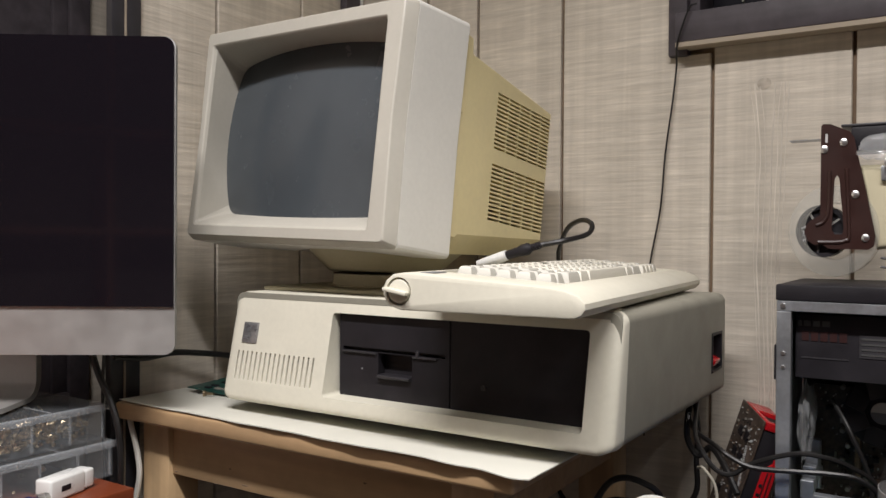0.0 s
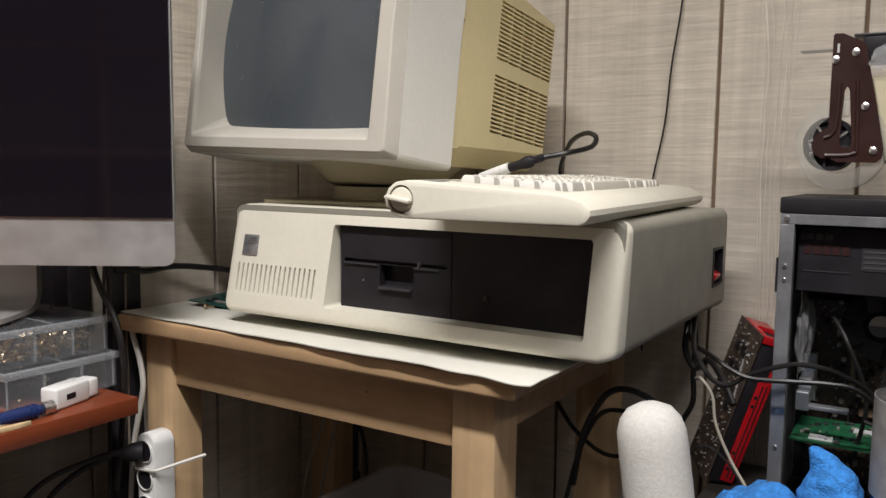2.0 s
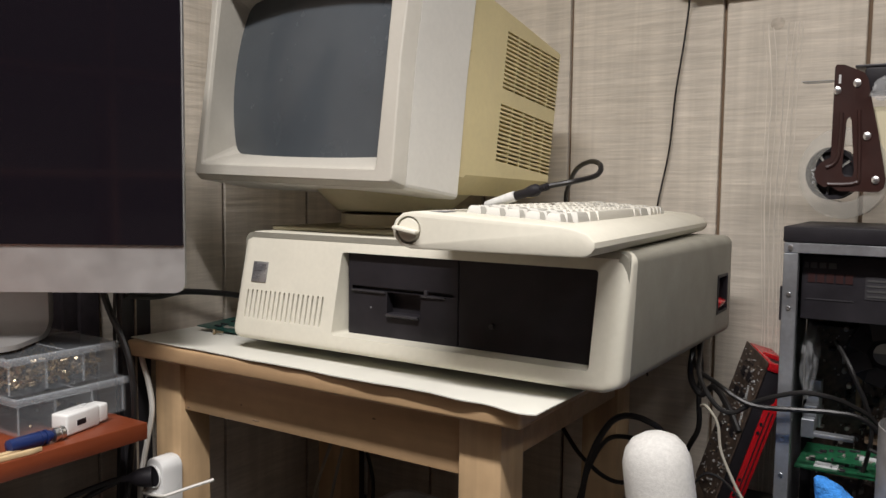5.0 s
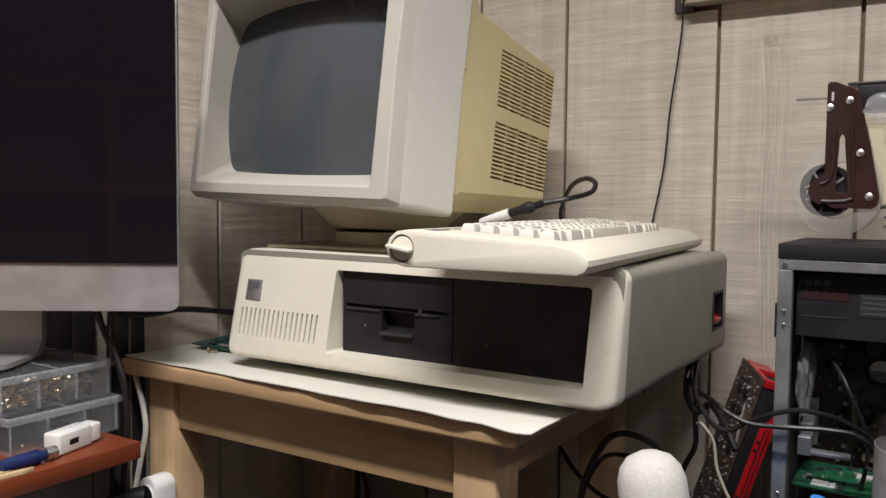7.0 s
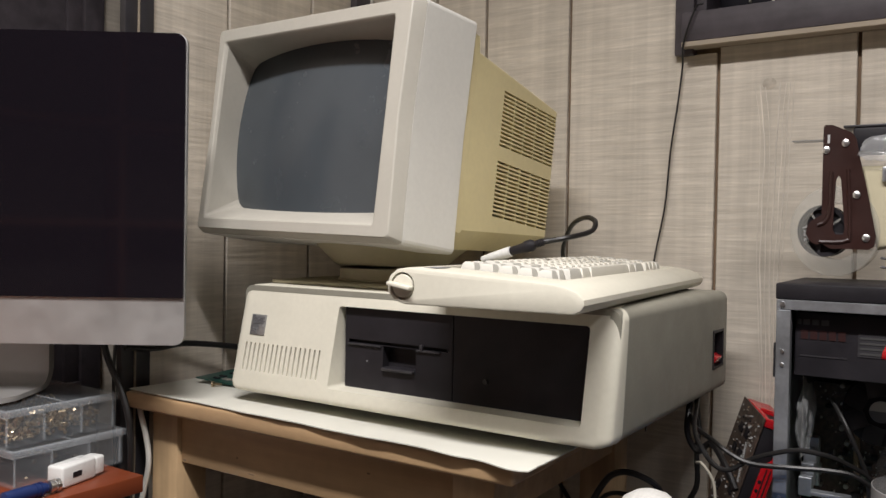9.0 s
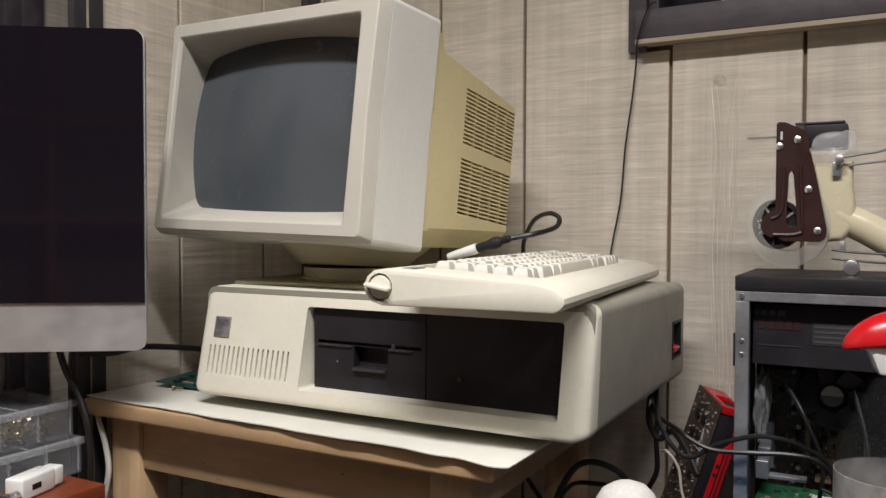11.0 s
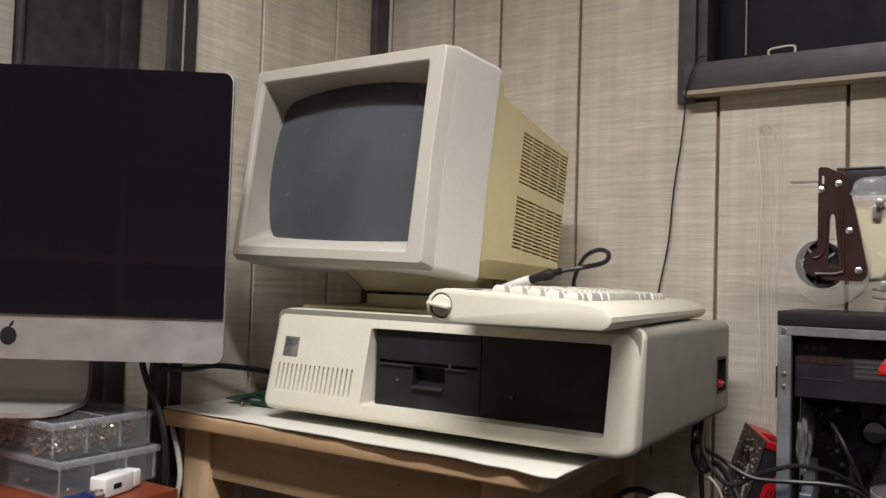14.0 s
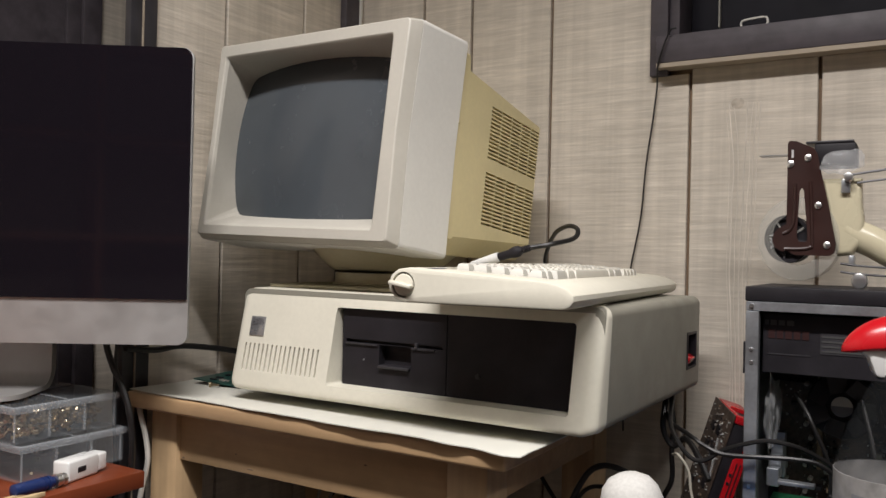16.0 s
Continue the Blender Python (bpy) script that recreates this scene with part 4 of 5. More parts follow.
mains = thing("mains_plug", "black round mains plug in the power strip", "plug", pose(-0.8675, 0.6900, 0.606, 90, 0, 0) @ pose(0, 0, 0, 0, -42, 0))
part("body", lathe([(0.009, 0.0), (0.0125, 0.001), (0.0125, 0.008), (0.0105, 0.018), (0.0065, 0.026), (0.0045, 0.029), (0.004, 0.036)], 20), M_BLACK, mains)
for pts in ([(-0.8770, 0.6535, 0.6120), (-0.8940, 0.6355, 0.6060), (-0.9280, 0.5905, 0.5840), (-0.9530, 0.5655, 0.5390), (-0.9780, 0.5355, 0.4340), (-0.9980, 0.5055, 0.2840), (-0.9780, 0.4855, 0.0340)],
            [(-0.8820, 0.6505, 0.6090), (-0.9160, 0.6205, 0.5840), (-0.9430, 0.5955, 0.5440), (-0.9830, 0.5555, 0.4340), (-1.0080, 0.5055, 0.1840)]):
    tagged(part("cable", tube(pts, 0.0035, 8, 6), M_RUBBER, m=pose(-0.013, 0.0115, -0.005)), "black mains cable hanging under the cherry desk", "cable")
tagged(part("zip_tie", tube([(-0.8865, 0.7020, 0.5820), (-0.8855, 0.6890, 0.5820), (-0.8670, 0.6885, 0.5825), (-0.8480, 0.6890, 0.5850), (-0.8420, 0.6960, 0.5865), (-0.8280, 0.7180, 0.5920), (-0.8120, 0.7400, 0.5980)], 0.0022, 6, 6), M_WCABLE), "white cable tie round the table leg", "cable tie")

# cables behind the desk and under the table
for pts, r, mat, lab in (
    ([(-0.945, 0.672, 0.95), (-0.934, 0.668, 0.87), (-0.926, 0.667, 0.837), (-0.913, 0.668, 0.81), (-0.895, 0.670, 0.783), (-0.882, 0.672, 0.748), (-0.879, 0.674, 0.705), (-0.886, 0.676, 0.655), (-0.91, 0.68, 0.55)], 0.0042, M_RUBBER, "black cable hanging behind the boxes"),
    ([(-0.922, 0.718, 0.748), (-0.917, 0.716, 0.740), (-0.905, 0.715, 0.714), (-0.899, 0.715, 0.680), (-0.910, 0.715, 0.637), (-0.925, 0.716, 0.58), (-0.94, 0.72, 0.48)], 0.0036, M_WCABLE, "white cable hanging beside the table leg"),
    ([(-0.940, 0.690, 0.95), (-0.934, 0.689, 0.86), (-0.936, 0.688, 0.80), (-0.935, 0.688, 0.74), (-0.934, 0.690, 0.66), (-0.94, 0.69, 0.52)], 0.0022, M_RUBBER, "thin black cable hanging behind the boxes"),
    ([(-0.93, 0.70, 0.83), (-0.925, 0.745, 0.824), (-0.925, 0.79, 0.826), (-0.915, 0.85, 0.818), (-0.905, 0.91, 0.806), (-0.89, 0.96, 0.798)], 0.0042, M_RUBBER, "black cable running behind the table"),
    ([(-0.82, 1.05, 0.76), (-0.815, 1.00, 0.70), (-0.818, 0.985, 0.60), (-0.845, 0.97, 0.50), (-0.865, 0.95, 0.35)], 0.0026, M_BEIGECABLE, "beige cable hanging under the table"),
    ([(-0.79, 1.05, 0.76), (-0.785, 1.0, 0.70), (-0.795, 0.985, 0.60), (-0.812, 0.97, 0.50), (-0.825, 0.95, 0.35)], 0.0024, M_BEIGECABLE, "beige cable hanging under the table"),
    ([(-0.80, 1.10, 0.75), (-0.80, 1.08, 0.66), (-0.83, 1.07, 0.58), (-0.80, 1.06, 0.48), (-0.83, 1.05, 0.3)], 0.003, M_RUBBER, "black cable hanging under the table"),
    ([(-0.76, 1.12, 0.75), (-0.77, 1.10, 0.68), (-0.80, 1.08, 0.62), (-0.86, 1.05, 0.55)], 0.003, M_RUBBER, "black cable hanging under the table"),
    ([(-0.31, 1.15, 0.84), (-0.302, 1.12, 0.79), (-0.275, 1.00, 0.765), (-0.257, 0.960, 0.752), (-0.240, 0.955, 0.734), (-0.223, 0.955, 0.732), (-0.200, 0.955, 0.748), (-0.161, 0.955, 0.763), (-0.134, 0.957, 0.763), (-0.112, 0.97, 0.754), (-0.088, 0.99, 0.733), (-0.08, 1.00, 0.69), (-0.085, 1.01, 0.62)], 0.0028, M_RUBBER, "thick black cable from the computer to the tower"),
    ([(-0.33, 1.15, 0.84), (-0.31, 1.10, 0.78), (-0.285, 1.03, 0.760), (-0.245, 0.97, 0.757), (-0.223, 0.955, 0.749), (-0.200, 0.952, 0.743), (-0.160, 0.950, 0.746), (-0.128, 0.953, 0.748), (-0.100, 0.96, 0.744), (-0.080, 0.97, 0.722), (-0.078, 0.985, 0.68), (-0.08, 1.00, 0.60)], 0.0028, M_RUBBER, "thick black cable from the computer to the tower"),
    ([(-0.31, 1.14, 0.83), (-0.298, 1.06, 0.775), (-0.297, 1.05, 0.742), (-0.284, 1.05, 0.722), (-0.267, 1.045, 0.735), (-0.243, 1.01, 0.724), (-0.225, 0.99, 0.700)], 0.004, M_RUBBER, "black cable looping behind the table"),
    ([(-0.315, 1.16, 0.83), (-0.312, 1.145, 0.77), (-0.305, 1.13, 0.735), (-0.304, 1.12, 0.697), (-0.303, 1.12, 0.659), (-0.317, 1.12, 0.626), (-0.34, 1.12, 0.56)], 0.0036, M_RUBBER, "black cable hanging behind the table"),
    ([(-0.42, 1.00, 0.56), (-0.401, 0.98, 0.633), (-0.380, 0.98, 0.680), (-0.359, 0.98, 0.699), (-0.331, 0.98, 0.699), (-0.310, 0.99, 0.680), (-0.30, 1.0, 0.62)], 0.004, M_RUBBER, "black cable arching beside the table"),
    ([(-0.44, 1.02, 0.52), (-0.42, 1.02, 0.60), (-0.39, 1.01, 0.655), (-0.35, 1.0, 0.668), (-0.30, 1.0, 0.664), (-0.28, 1.01, 0.63)], 0.003, M_RUBBER, "thin black cable tangled beside the table"),
    ([(-0.47, 1.04, 0.66), (-0.43, 1.03, 0.62), (-0.38, 1.02, 0.60), (-0.33, 1.02, 0.62), (-0.30, 1.03, 0.66)], 0.003, M_RUBBER, "thin black cable tangled beside the table"),
    ([(-0.258, 0.95, 0.735), (-0.247, 0.93, 0.740), (-0.235, 0.93, 0.723), (-0.230, 0.93, 0.693), (-0.213, 0.928, 0.658), (-0.191, 0.925, 0.623), (-0.175, 0.92, 0.575)], 0.0017, M_BEIGECABLE, "thin beige cable hanging before the graphics card"),
    ([(-0.270, 0.93, 0.575), (-0.264, 0.93, 0.629), (-0.255, 0.93, 0.656), (-0.241, 0.93, 0.667), (-0.219, 0.928, 0.657), (-0.199, 0.925, 0.630), (-0.185, 0.92, 0.575)], 0.0015, M_RUBBER, "thin black cable looped above the bench"),
):
    tagged(part("cable", tube(pts, r, 8, 7), mat), lab, "cable")

# ---- translucent bin under the table ----
tub = thing("plastic_bin", "grey translucent plastic bin on the floor under the table", "bin", pose(-0.592, 0.915, 0, 0, 0, -4))
bm = loops([ring(-0.135, 0.135, -0.11, 0.11, 0.0, 0.02), ring(-0.155, 0.155, -0.13, 0.13, -0.49, 0.025), ring(-0.160, 0.160, -0.135, 0.135, -0.495, 0.028), ring(-0.160, 0.160, -0.135, 0.135, -0.502, 0.028), ring(-0.152, 0.152, -0.127, 0.127, -0.502, 0.024), ring(-0.132, 0.132, -0.107, 0.107, -0.004, 0.02)], True, True)
bmesh.ops.transform(bm, matrix=pose(0, 0, 0, -90), verts=bm.verts)
part("tub", bm, M_BIN, tub)
part("dark_content", box((-0.12, -0.09, 0.005), (0.12, 0.09, 0.40), 0.02), M_DARK, tub, "dark contents")
part("handle", tube([(0.02, -0.06, 0.40), (0.03, -0.05, 0.475), (0.06, -0.03, 0.485), (0.08, -0.02, 0.40)], 0.007, 8, 5), M_BLACK, tub)

# ---- foam roll standing by the table ----
roll = thing("foam_roll", "tall white foam roll with a rounded top standing on the floor", "foam roll", pose(-0.124, 0.72, 0) @ pose(0, 0, 0, 0, -8.6, 0))
part("body", lathe([(0.0288, 0.0), (0.0295, 0.004), (0.0295, 0.736), (0.0290, 0.752), (0.0255, 0.763), (0.019, 0.771), (0.009, 0.7755), (0.0025, 0.776)], 36), M_FOAM, roll)

# ---- bench with the open tower computer ----
BZ = 0.560
bench = thing("work_bench", "dark wooden work bench against the panelled wall", "bench")
part("bench_top", box((-0.275, 0.775, BZ - 0.03), (0.9, 1.205, BZ), 0.003), M_CONCRETE, bench)
for x in (-0.27, 0.85):
    for y in (0.78, 1.155):
        part("leg", box((x, y, 0), (x + 0.045, y + 0.045, BZ - 0.0305), 0.002), M_BIRCH_UP, bench)

TX, TY, TZ = -0.184, 0.978, 0.9375
tower = thing("tower_computer", "open tower computer with black and bare steel panels", "computer", pose(TX, TY, 0))
TL, TD = 0.44, 0.185
part("top_panel", box((-0.001, -0.001, TZ - 0.017), (TL, TD, TZ), 0.0015), M_BLACK, tower, "black top panel")
part("frame_rail", box((0.0, 0.0, TZ - 0.0285), (TL - 0.02, 0.012, TZ - 0.0175), 0.0006, 1), M_STEEL, tower, "bare steel edge rail")
part("frame_post", box((0.0, 0.0, BZ + 0.012), (0.0145, 0.012, TZ - 0.029), 0.0006, 1), M_STEEL, tower, "bare steel corner post")
part("frame_post", box((TL - 0.035, 0.0, BZ + 0.012), (TL - 0.02, 0.012, TZ - 0.029), 0.0006, 1), M_STEEL, tower)
part("back_panel", box((0.0, 0.0125, BZ + 0.012), (0.0015, TD - 0.002, TZ - 0.0175)), M_STEEL, tower)
part("far_panel", box((0.002, TD - 0.004, BZ + 0.012), (TL - 0.02, TD - 0.002, TZ - 0.0175)), M_BLACK, tower)
part("floor_panel", box((0.0, 0.0, BZ + 0.001), (TL, TD, BZ + 0.0115), 0.001), M_BLACK, tower)
part("front_panel", box((TL - 0.0195, 0.0, BZ + 0.012), (TL, TD, TZ - 0.0175), 0.002), M_BLACK, tower)
for z in (0.86, 0.845, 0.7, 0.66):
    part("rail_screw", cyl(0.0024, 0.002, 0.0016, pose(0.007, -0.0001, z + 0.004, 90), 12), M_CHROME, tower)
part("rail_screw", cyl(0.003, 0.0026, 0.002, pose(0.0065, -0.0005, TZ - 0.0225, 90), 12), M_CHROME, tower)
part("side_catch", box((-0.0022, 0.001, 0.835), (-0.0003, 0.006, 0.872)), M_BLACK, tower)
psu = part("power_supply", box((0.016, 0.020, 0.836), (0.170, 0.170, 0.906), 0.001, 1), M_BLACK, tower, "black power supply with a printed label")
part("printed_bar", box((0.0185, 0.0192, 0.8925), (0.0225, 0.0199, 0.8985)), M_INKDIM, psu)
for k, w in enumerate((0.0065, 0.0065, 0.0075)):
    part("printed_bar", box((0.0245 + k * 0.009, 0.0192, 0.8925), (0.0245 + k * 0.009 + w, 0.0199, 0.8985)), M_INKDIM, psu)
for k in range(5):
    part("printed_bar", box((0.0225 + k * 0.0092, 0.0192, 0.877), (0.0295 + k * 0.0092, 0.0199, 0.887)), M_INKRED, psu)
part("rating_label", box((0.078, 0.0192, 0.862), (0.130, 0.0199, 0.886)), M_DARK, psu)
for k in range(4):
    part("printed_bar", box((0.080, 0.0186, 0.8645 + k * 0.0055), (0.128, 0.0191, 0.8665 + k * 0.0055)), M_INKDIM, psu)
part("printed_bar", box((0.022, 0.0192, 0.858), (0.068, 0.0199, 0.8595)), M_DARK, psu)
boardp = part("motherboard", box((0.017, 0.165, 0.585), (0.240, 0.1675, 0.808)), M_PCB_D, tower, "dark brown main circuit board")
random.seed(5)
for k in range(110):
    x, z = random.uniform(0.025, 0.22), random.uniform(0.60, 0.80)
    part("component", box((x, 0.150 + random.uniform(0, 0.01), z), (x + random.uniform(0.002, 0.009), 0.1648, z + random.uniform(0.002, 0.009)), 0.0006, 1), random.choice((M_BLACK, M_DARK, M_SOLDER, M_PCB_D)), boardp)
for k in range(9):
    part("capacitor", cyl(0.0030, 0.0030, 0.011, pose(0.050 + 0.006 * (k % 3 == 1), 0.1645, 0.668 + 0.0175 * k, 90), 12, 0.0004), M_SOLDER, boardp)
for k, (x, z, w, h) in enumerate(((0.064, 0.700, 0.006, 0.060), (0.064, 0.775, 0.006, 0.045), (0.078, 0.690, 0.020, 0.010), (0.104, 0.690, 0.018, 0.012), (0.076, 0.672, 0.050, 0.008), (0.130, 0.700, 0.008, 0.030))):
    part("connector", box((x, 0.148, z), (x + w, 0.1648, z + h), 0.0008, 1), (M_SLOT, M_KNOT)[k % 2], boardp)
dots = bmesh.new()
for k in range(260):
    x, z, w = random.uniform(0.022, 0.235), random.uniform(0.59, 0.805), random.uniform(0.0007, 0.0022)
    box((x, 0.1600, z), (x + w, 0.1649, z + random.uniform(0.0007, 0.0022)), bm=dots)
tagged(part("solder_points", dots, M_SOLDER, boardp, "tiny bright solder points", smooth=False), kind="stuff")
for k in range(9):
    part("heat_sink_fin", box((0.150, 0.110, 0.715 + 0.009 * k), (0.168, 0.150, 0.7175 + 0.009 * k)), M_DARK, tower)
bag = bmesh.new()
bmesh.ops.create_icosphere(bag, subdivisions=4, radius=1)
for v in bag.verts:
    p = v.co.copy()
    q = 1 + 0.40 * noise.noise(p * 2.2) + 0.12 * noise.noise(p * 5.0)
    v.co = Vector((p.x * 0.0085 * q, p.y * 0.03 * q, p.z * 0.040 * q))
part("plastic_wrap", bag, M_BAG, tower, "crumpled shiny clear plastic wrapping", pose(0.0225, 0.066, 0.782), crease=25)
for k in range(5):
    part("rear_port", box((0.0155, 0.070 + 0.017 * k, 0.690 + 0.008 * (k % 3)), (0.030, 0.083 + 0.017 * k, 0.712 + 0.012 * (k % 4)), 0.001, 1), M_STEEL, tower)
cool = part("processor_cooler", cyl(0.040, 0.040, 0.05, pose(0.096, 0.150, 0.792, 90), 32, 0.002), M_BLACK, tower, "round black cooler fan")
part("fan_hub", cyl(0.0125, 0.0125, 0.0022, pose(0.096, 0.0995, 0.792, 90), 24, 0.0005), M_INKDARK, cool, "grey round hub sticker")
part("hub_print", prism([(0.0118 * math.cos(radians(a)), 0.0118 * math.sin(radians(a))) for a in range(0, 181, 15)], 0.0004, pose(0.096, 0.0968, 0.7925)), M_KEYGREY, cool, "pale upper half of the sticker")
for k in range(7):
    part("fan_blade", box((0.017, -0.004, -0.011), (0.037, -0.0025, 0.011)), M_DARK, cool, "", pose(0.096, 0.0985, 0.792, 0, 51.4 * k, 0) @ pose(0, 0, 0, 22))
gcard = part("expansion_card", box((0.016, 0.030, 0.6660), (0.150, 0.130, 0.6680)), M_PCB_G, tower, "green expansion card")
for k in range(70):
    x, y, w = random.uniform(0.02, 0.14), random.uniform(0.032, 0.12), random.uniform(0.0015, 0.007)
    part("component", box((x, y, 0.6681), (x + w, y + random.uniform(0.0015, 0.007), 0.6681 + random.uniform(0.0008, 0.003)), 0.0002, 1), random.choice((M_BLACK, M_SOLDER, M_PCB_G, M_DARK)), gcard)
for x, y, w, d in ((0.035, 0.038, 0.024, 0.016), (0.076, 0.088, 0.034, 0.014), (0.112, 0.062, 0.020, 0.012)):
    part("sticker", box((x, y, 0.6681), (x + w, y + d, 0.6700), 0.0002, 1), M_LABEL, gcard)
part("drive_bracket", box((0.034, 0.028, 0.7040), (0.074, 0.040, 0.7090), 0.001), M_STEEL, tower)
for pts in ([(0.05, 0.05, 0.81), (0.07, 0.03, 0.78), (0.09, 0.04, 0.72), (0.08, 0.05, 0.65)], [(0.12, 0.05, 0.81), (0.135, 0.03, 0.74), (0.125, 0.03, 0.66), (0.11, 0.04, 0.60)], [(0.09, 0.03, 0.70), (0.12, 0.02, 0.69), (0.14, 0.02, 0.65), (0.13, 0.03, 0.58)]):
    part("inner_cable", tube(pts, 0.0024, 8, 6), M_RUBBER, tower)

# ---- tape dispenser on the tower ----
TG = pose(-0.1505, 1.045, 0.9375) @ Matrix.Diagonal((0.975, 1, 1.075, 1)) @ pose(0, 0, -0.9440)
gun = thing("tape_dispenser", "hand-held brown steel tape dispenser with a cream handle", "tape dispenser", TG)
outline = [(0.000, 1.107), (0.002, 1.1095), (0.010, 1.1090), (0.030, 1.100), (0.0345, 1.093), (0.0375, 1.078), (0.0465, 1.040), (0.0565, 0.992), (0.0550, 0.983), (0.0500, 0.979), (0.010, 0.9795), (0.002, 0.984), (-0.006, 0.9835), (-0.013, 0.988), (-0.0165, 0.996), (-0.0150, 1.004), (-0.009, 1.010), (0.000, 1.0145)]
bm = prism(outline, 0.0025)
hole = prism([(0.0150, 0.9945), (0.0230, 0.9945), (0.0245, 1.000), (0.0195, 1.052), (0.0170, 1.056), (0.0145, 1.052), (0.0120, 1.000)], 0.02, pose(0, -0.01, 0))
bm = cut(bm, hole)
side = part("side_plate", bm, M_BROWN, gun, "dark brown steel side plate")
for x, z in ((0.0235, 1.0895), (0.0035, 1.083), (0.0360, 1.0355), (0.0465, 0.991)):
    part("screw_head", lathe([(0.0042, 0), (0.0040, 0.0012), (0.0022, 0.002), (0.0005, 0.0021)], 14, pose(x, -0.0001, z, 90)), M_CHROME, side)
part("pressed_rib", tube([(0.0095, 0.0002, 1.060), (0.0085, 0.0002, 1.020), (0.004, 0.0002, 1.008), (-0.004, 0.0002, 1.004)], 0.0022, 8, 6), M_BROWN, side)
part("pressed_rib", tube([(-0.002, 0.0002, 0.9865), (0.016, 0.0002, 0.9865), (0.027, 0.0002, 0.9885), (0.030, 0.0002, 0.996), (0.027, 0.0002, 1.062)], 0.0022, 8, 6), M_BROWN, side)
part("plate_slot", box((0.0045, -0.0004, 1.090), (0.0070, 0.0, 1.099)), M_INKLIGHT, side)
part("tape_roll", cut(cyl(0.0475, 0.0475, 0.048, pose(0.013, 0.052, 0.998, 90), 48, 0.001), cyl(0.030, 0.030, 0.08, pose(0.013, 0.07, 0.998, 90), 40)), M_TAPE, gun, "clear packing tape roll")
hub = part("hub", cut(cyl(0.0275, 0.0275, 0.046, pose(0.001, 0.051, 0.998, 90), 36), cyl(0.023, 0.023, 0.01, pose(0.001, 0.009, 0.998, 90), 36)), M_BLACK, gun, "black hub wheel with spokes")
for k in range(8):
    part("spoke", box((0.010, -0.002, -0.0012), (0.0265, 0.0, 0.0012)), M_TAPE if k % 2 else M_DARK, hub, "", pose(0.001, 0.0075, 0.998, 0, 45 * k + 10, 0))
lettering("lettering", "TAPE", 0.0075, M_INKLIGHT, Matrix.Translation((-0.0225, 0.0035, 1.003)) @ pose(0, 0, 0, 90) @ pose(0, 0, 0, 0, 0, -80), gun)
part("blade_arm", box((-0.036, 0.012, 1.0950), (0.001, 0.034, 1.0956)), M_STEEL, gun, "thin steel tape guide")
part("tensioner", box((0.0300, 0.003, 1.080), (0.0770, 0.048, 1.1055), 0.003), M_BLACK, gun)
part("top_bar", box((0.020, 0.004, 1.1057), (0.074, 0.046, 1.1085), 0.001), M_DARK, gun)
wrap = bmesh.new()
bmesh.ops.create_icosphere(wrap, subdivisions=3, radius=1)
for v in wrap.verts:
    p = v.co.copy()
    g = 1 + 0.30 * noise.noise(p * 2.0 + Vector((4, 0, 1))) + 0.10 * noise.noise(p * 5.0)
    v.co = Vector((p.x * 0.024 * g, p.y * 0.005 * g, p.z * 0.013 * g + 0.25 * p.x * 0.012))
part("clear_wrap", wrap, M_BAG, gun, "crumpled clear plastic film", pose(0.062, -0.004, 1.083), crease=20)
body = [(0.038, 1.066), (0.083, 1.066), (0.0835, 1.040), (0.086, 1.020), (0.086, 0.996), (0.074, 0.981), (0.057, 0.979), (0.050, 1.010)]
bm = prism(body, 0.036, pose(0, 0.005, 0))
bmesh.ops.bevel(bm, geom=[e for e in bm.edges if abs(e.verts[0].co.y - e.verts[1].co.y) < 1e-6], offset=0.007, segments=4, profile=0.5, affect="EDGES")
part("body", bm, M_CREAM, gun, "cream plastic body")
part("handle", tube([(0.066, 0.022, 1.010), (0.080, 0.022, 1.002), (0.098, 0.022, 0.994), (0.125, 0.022, 0.979), (0.150, 0.022, 0.966)], 0.0175, 18, 5), M_CREAM, gun, "cream plastic grip")
part("pivot", cyl(0.0055, 0.0050, 0.012, pose(0.069, 0.004, 1.066, 90), 18, 0.001), M_CHROME, gun)
part("clamp", box((0.061, -0.001, 1.049), (0.071, 0.006, 1.064), 0.001), M_STEEL, gun)
part("brake_rod", tube([(0.069, -0.003, 1.068), (0.090, -0.003, 1.071), (0.115, -0.003, 1.075), (0.15, -0.003, 1.090)], 0.0013, 8, 5), M_INKDARK, gun)
part("brake_rod", tube([(0.078, 0.004, 1.060), (0.105, 0.004, 1.063), (0.15, 0.004, 1.066)], 0.0012, 8, 5), M_INKDARK, gun)
part("rear_foot", box((0.070, 0.008, 0.968), (0.076, 0.034, 0.980), 0.001), M_STEEL, gun)
for dz in (0.0, 0.009):
    part("wire_bail", tube([(0.062, -0.004, 0.962 + dz), (0.080, -0.004, 0.960 + dz), (0.12, -0.004, 0.958 + dz), (0.16, -0.004, 0.957 + dz)], 0.0012, 8, 5), M_DARK, gun)
part("chrome_knob", cyl(0.0095, 0.0085, 0.012, pose(0.083, 0.0, 0.9525, 90), 20, 0.0015), M_CHROME, gun)

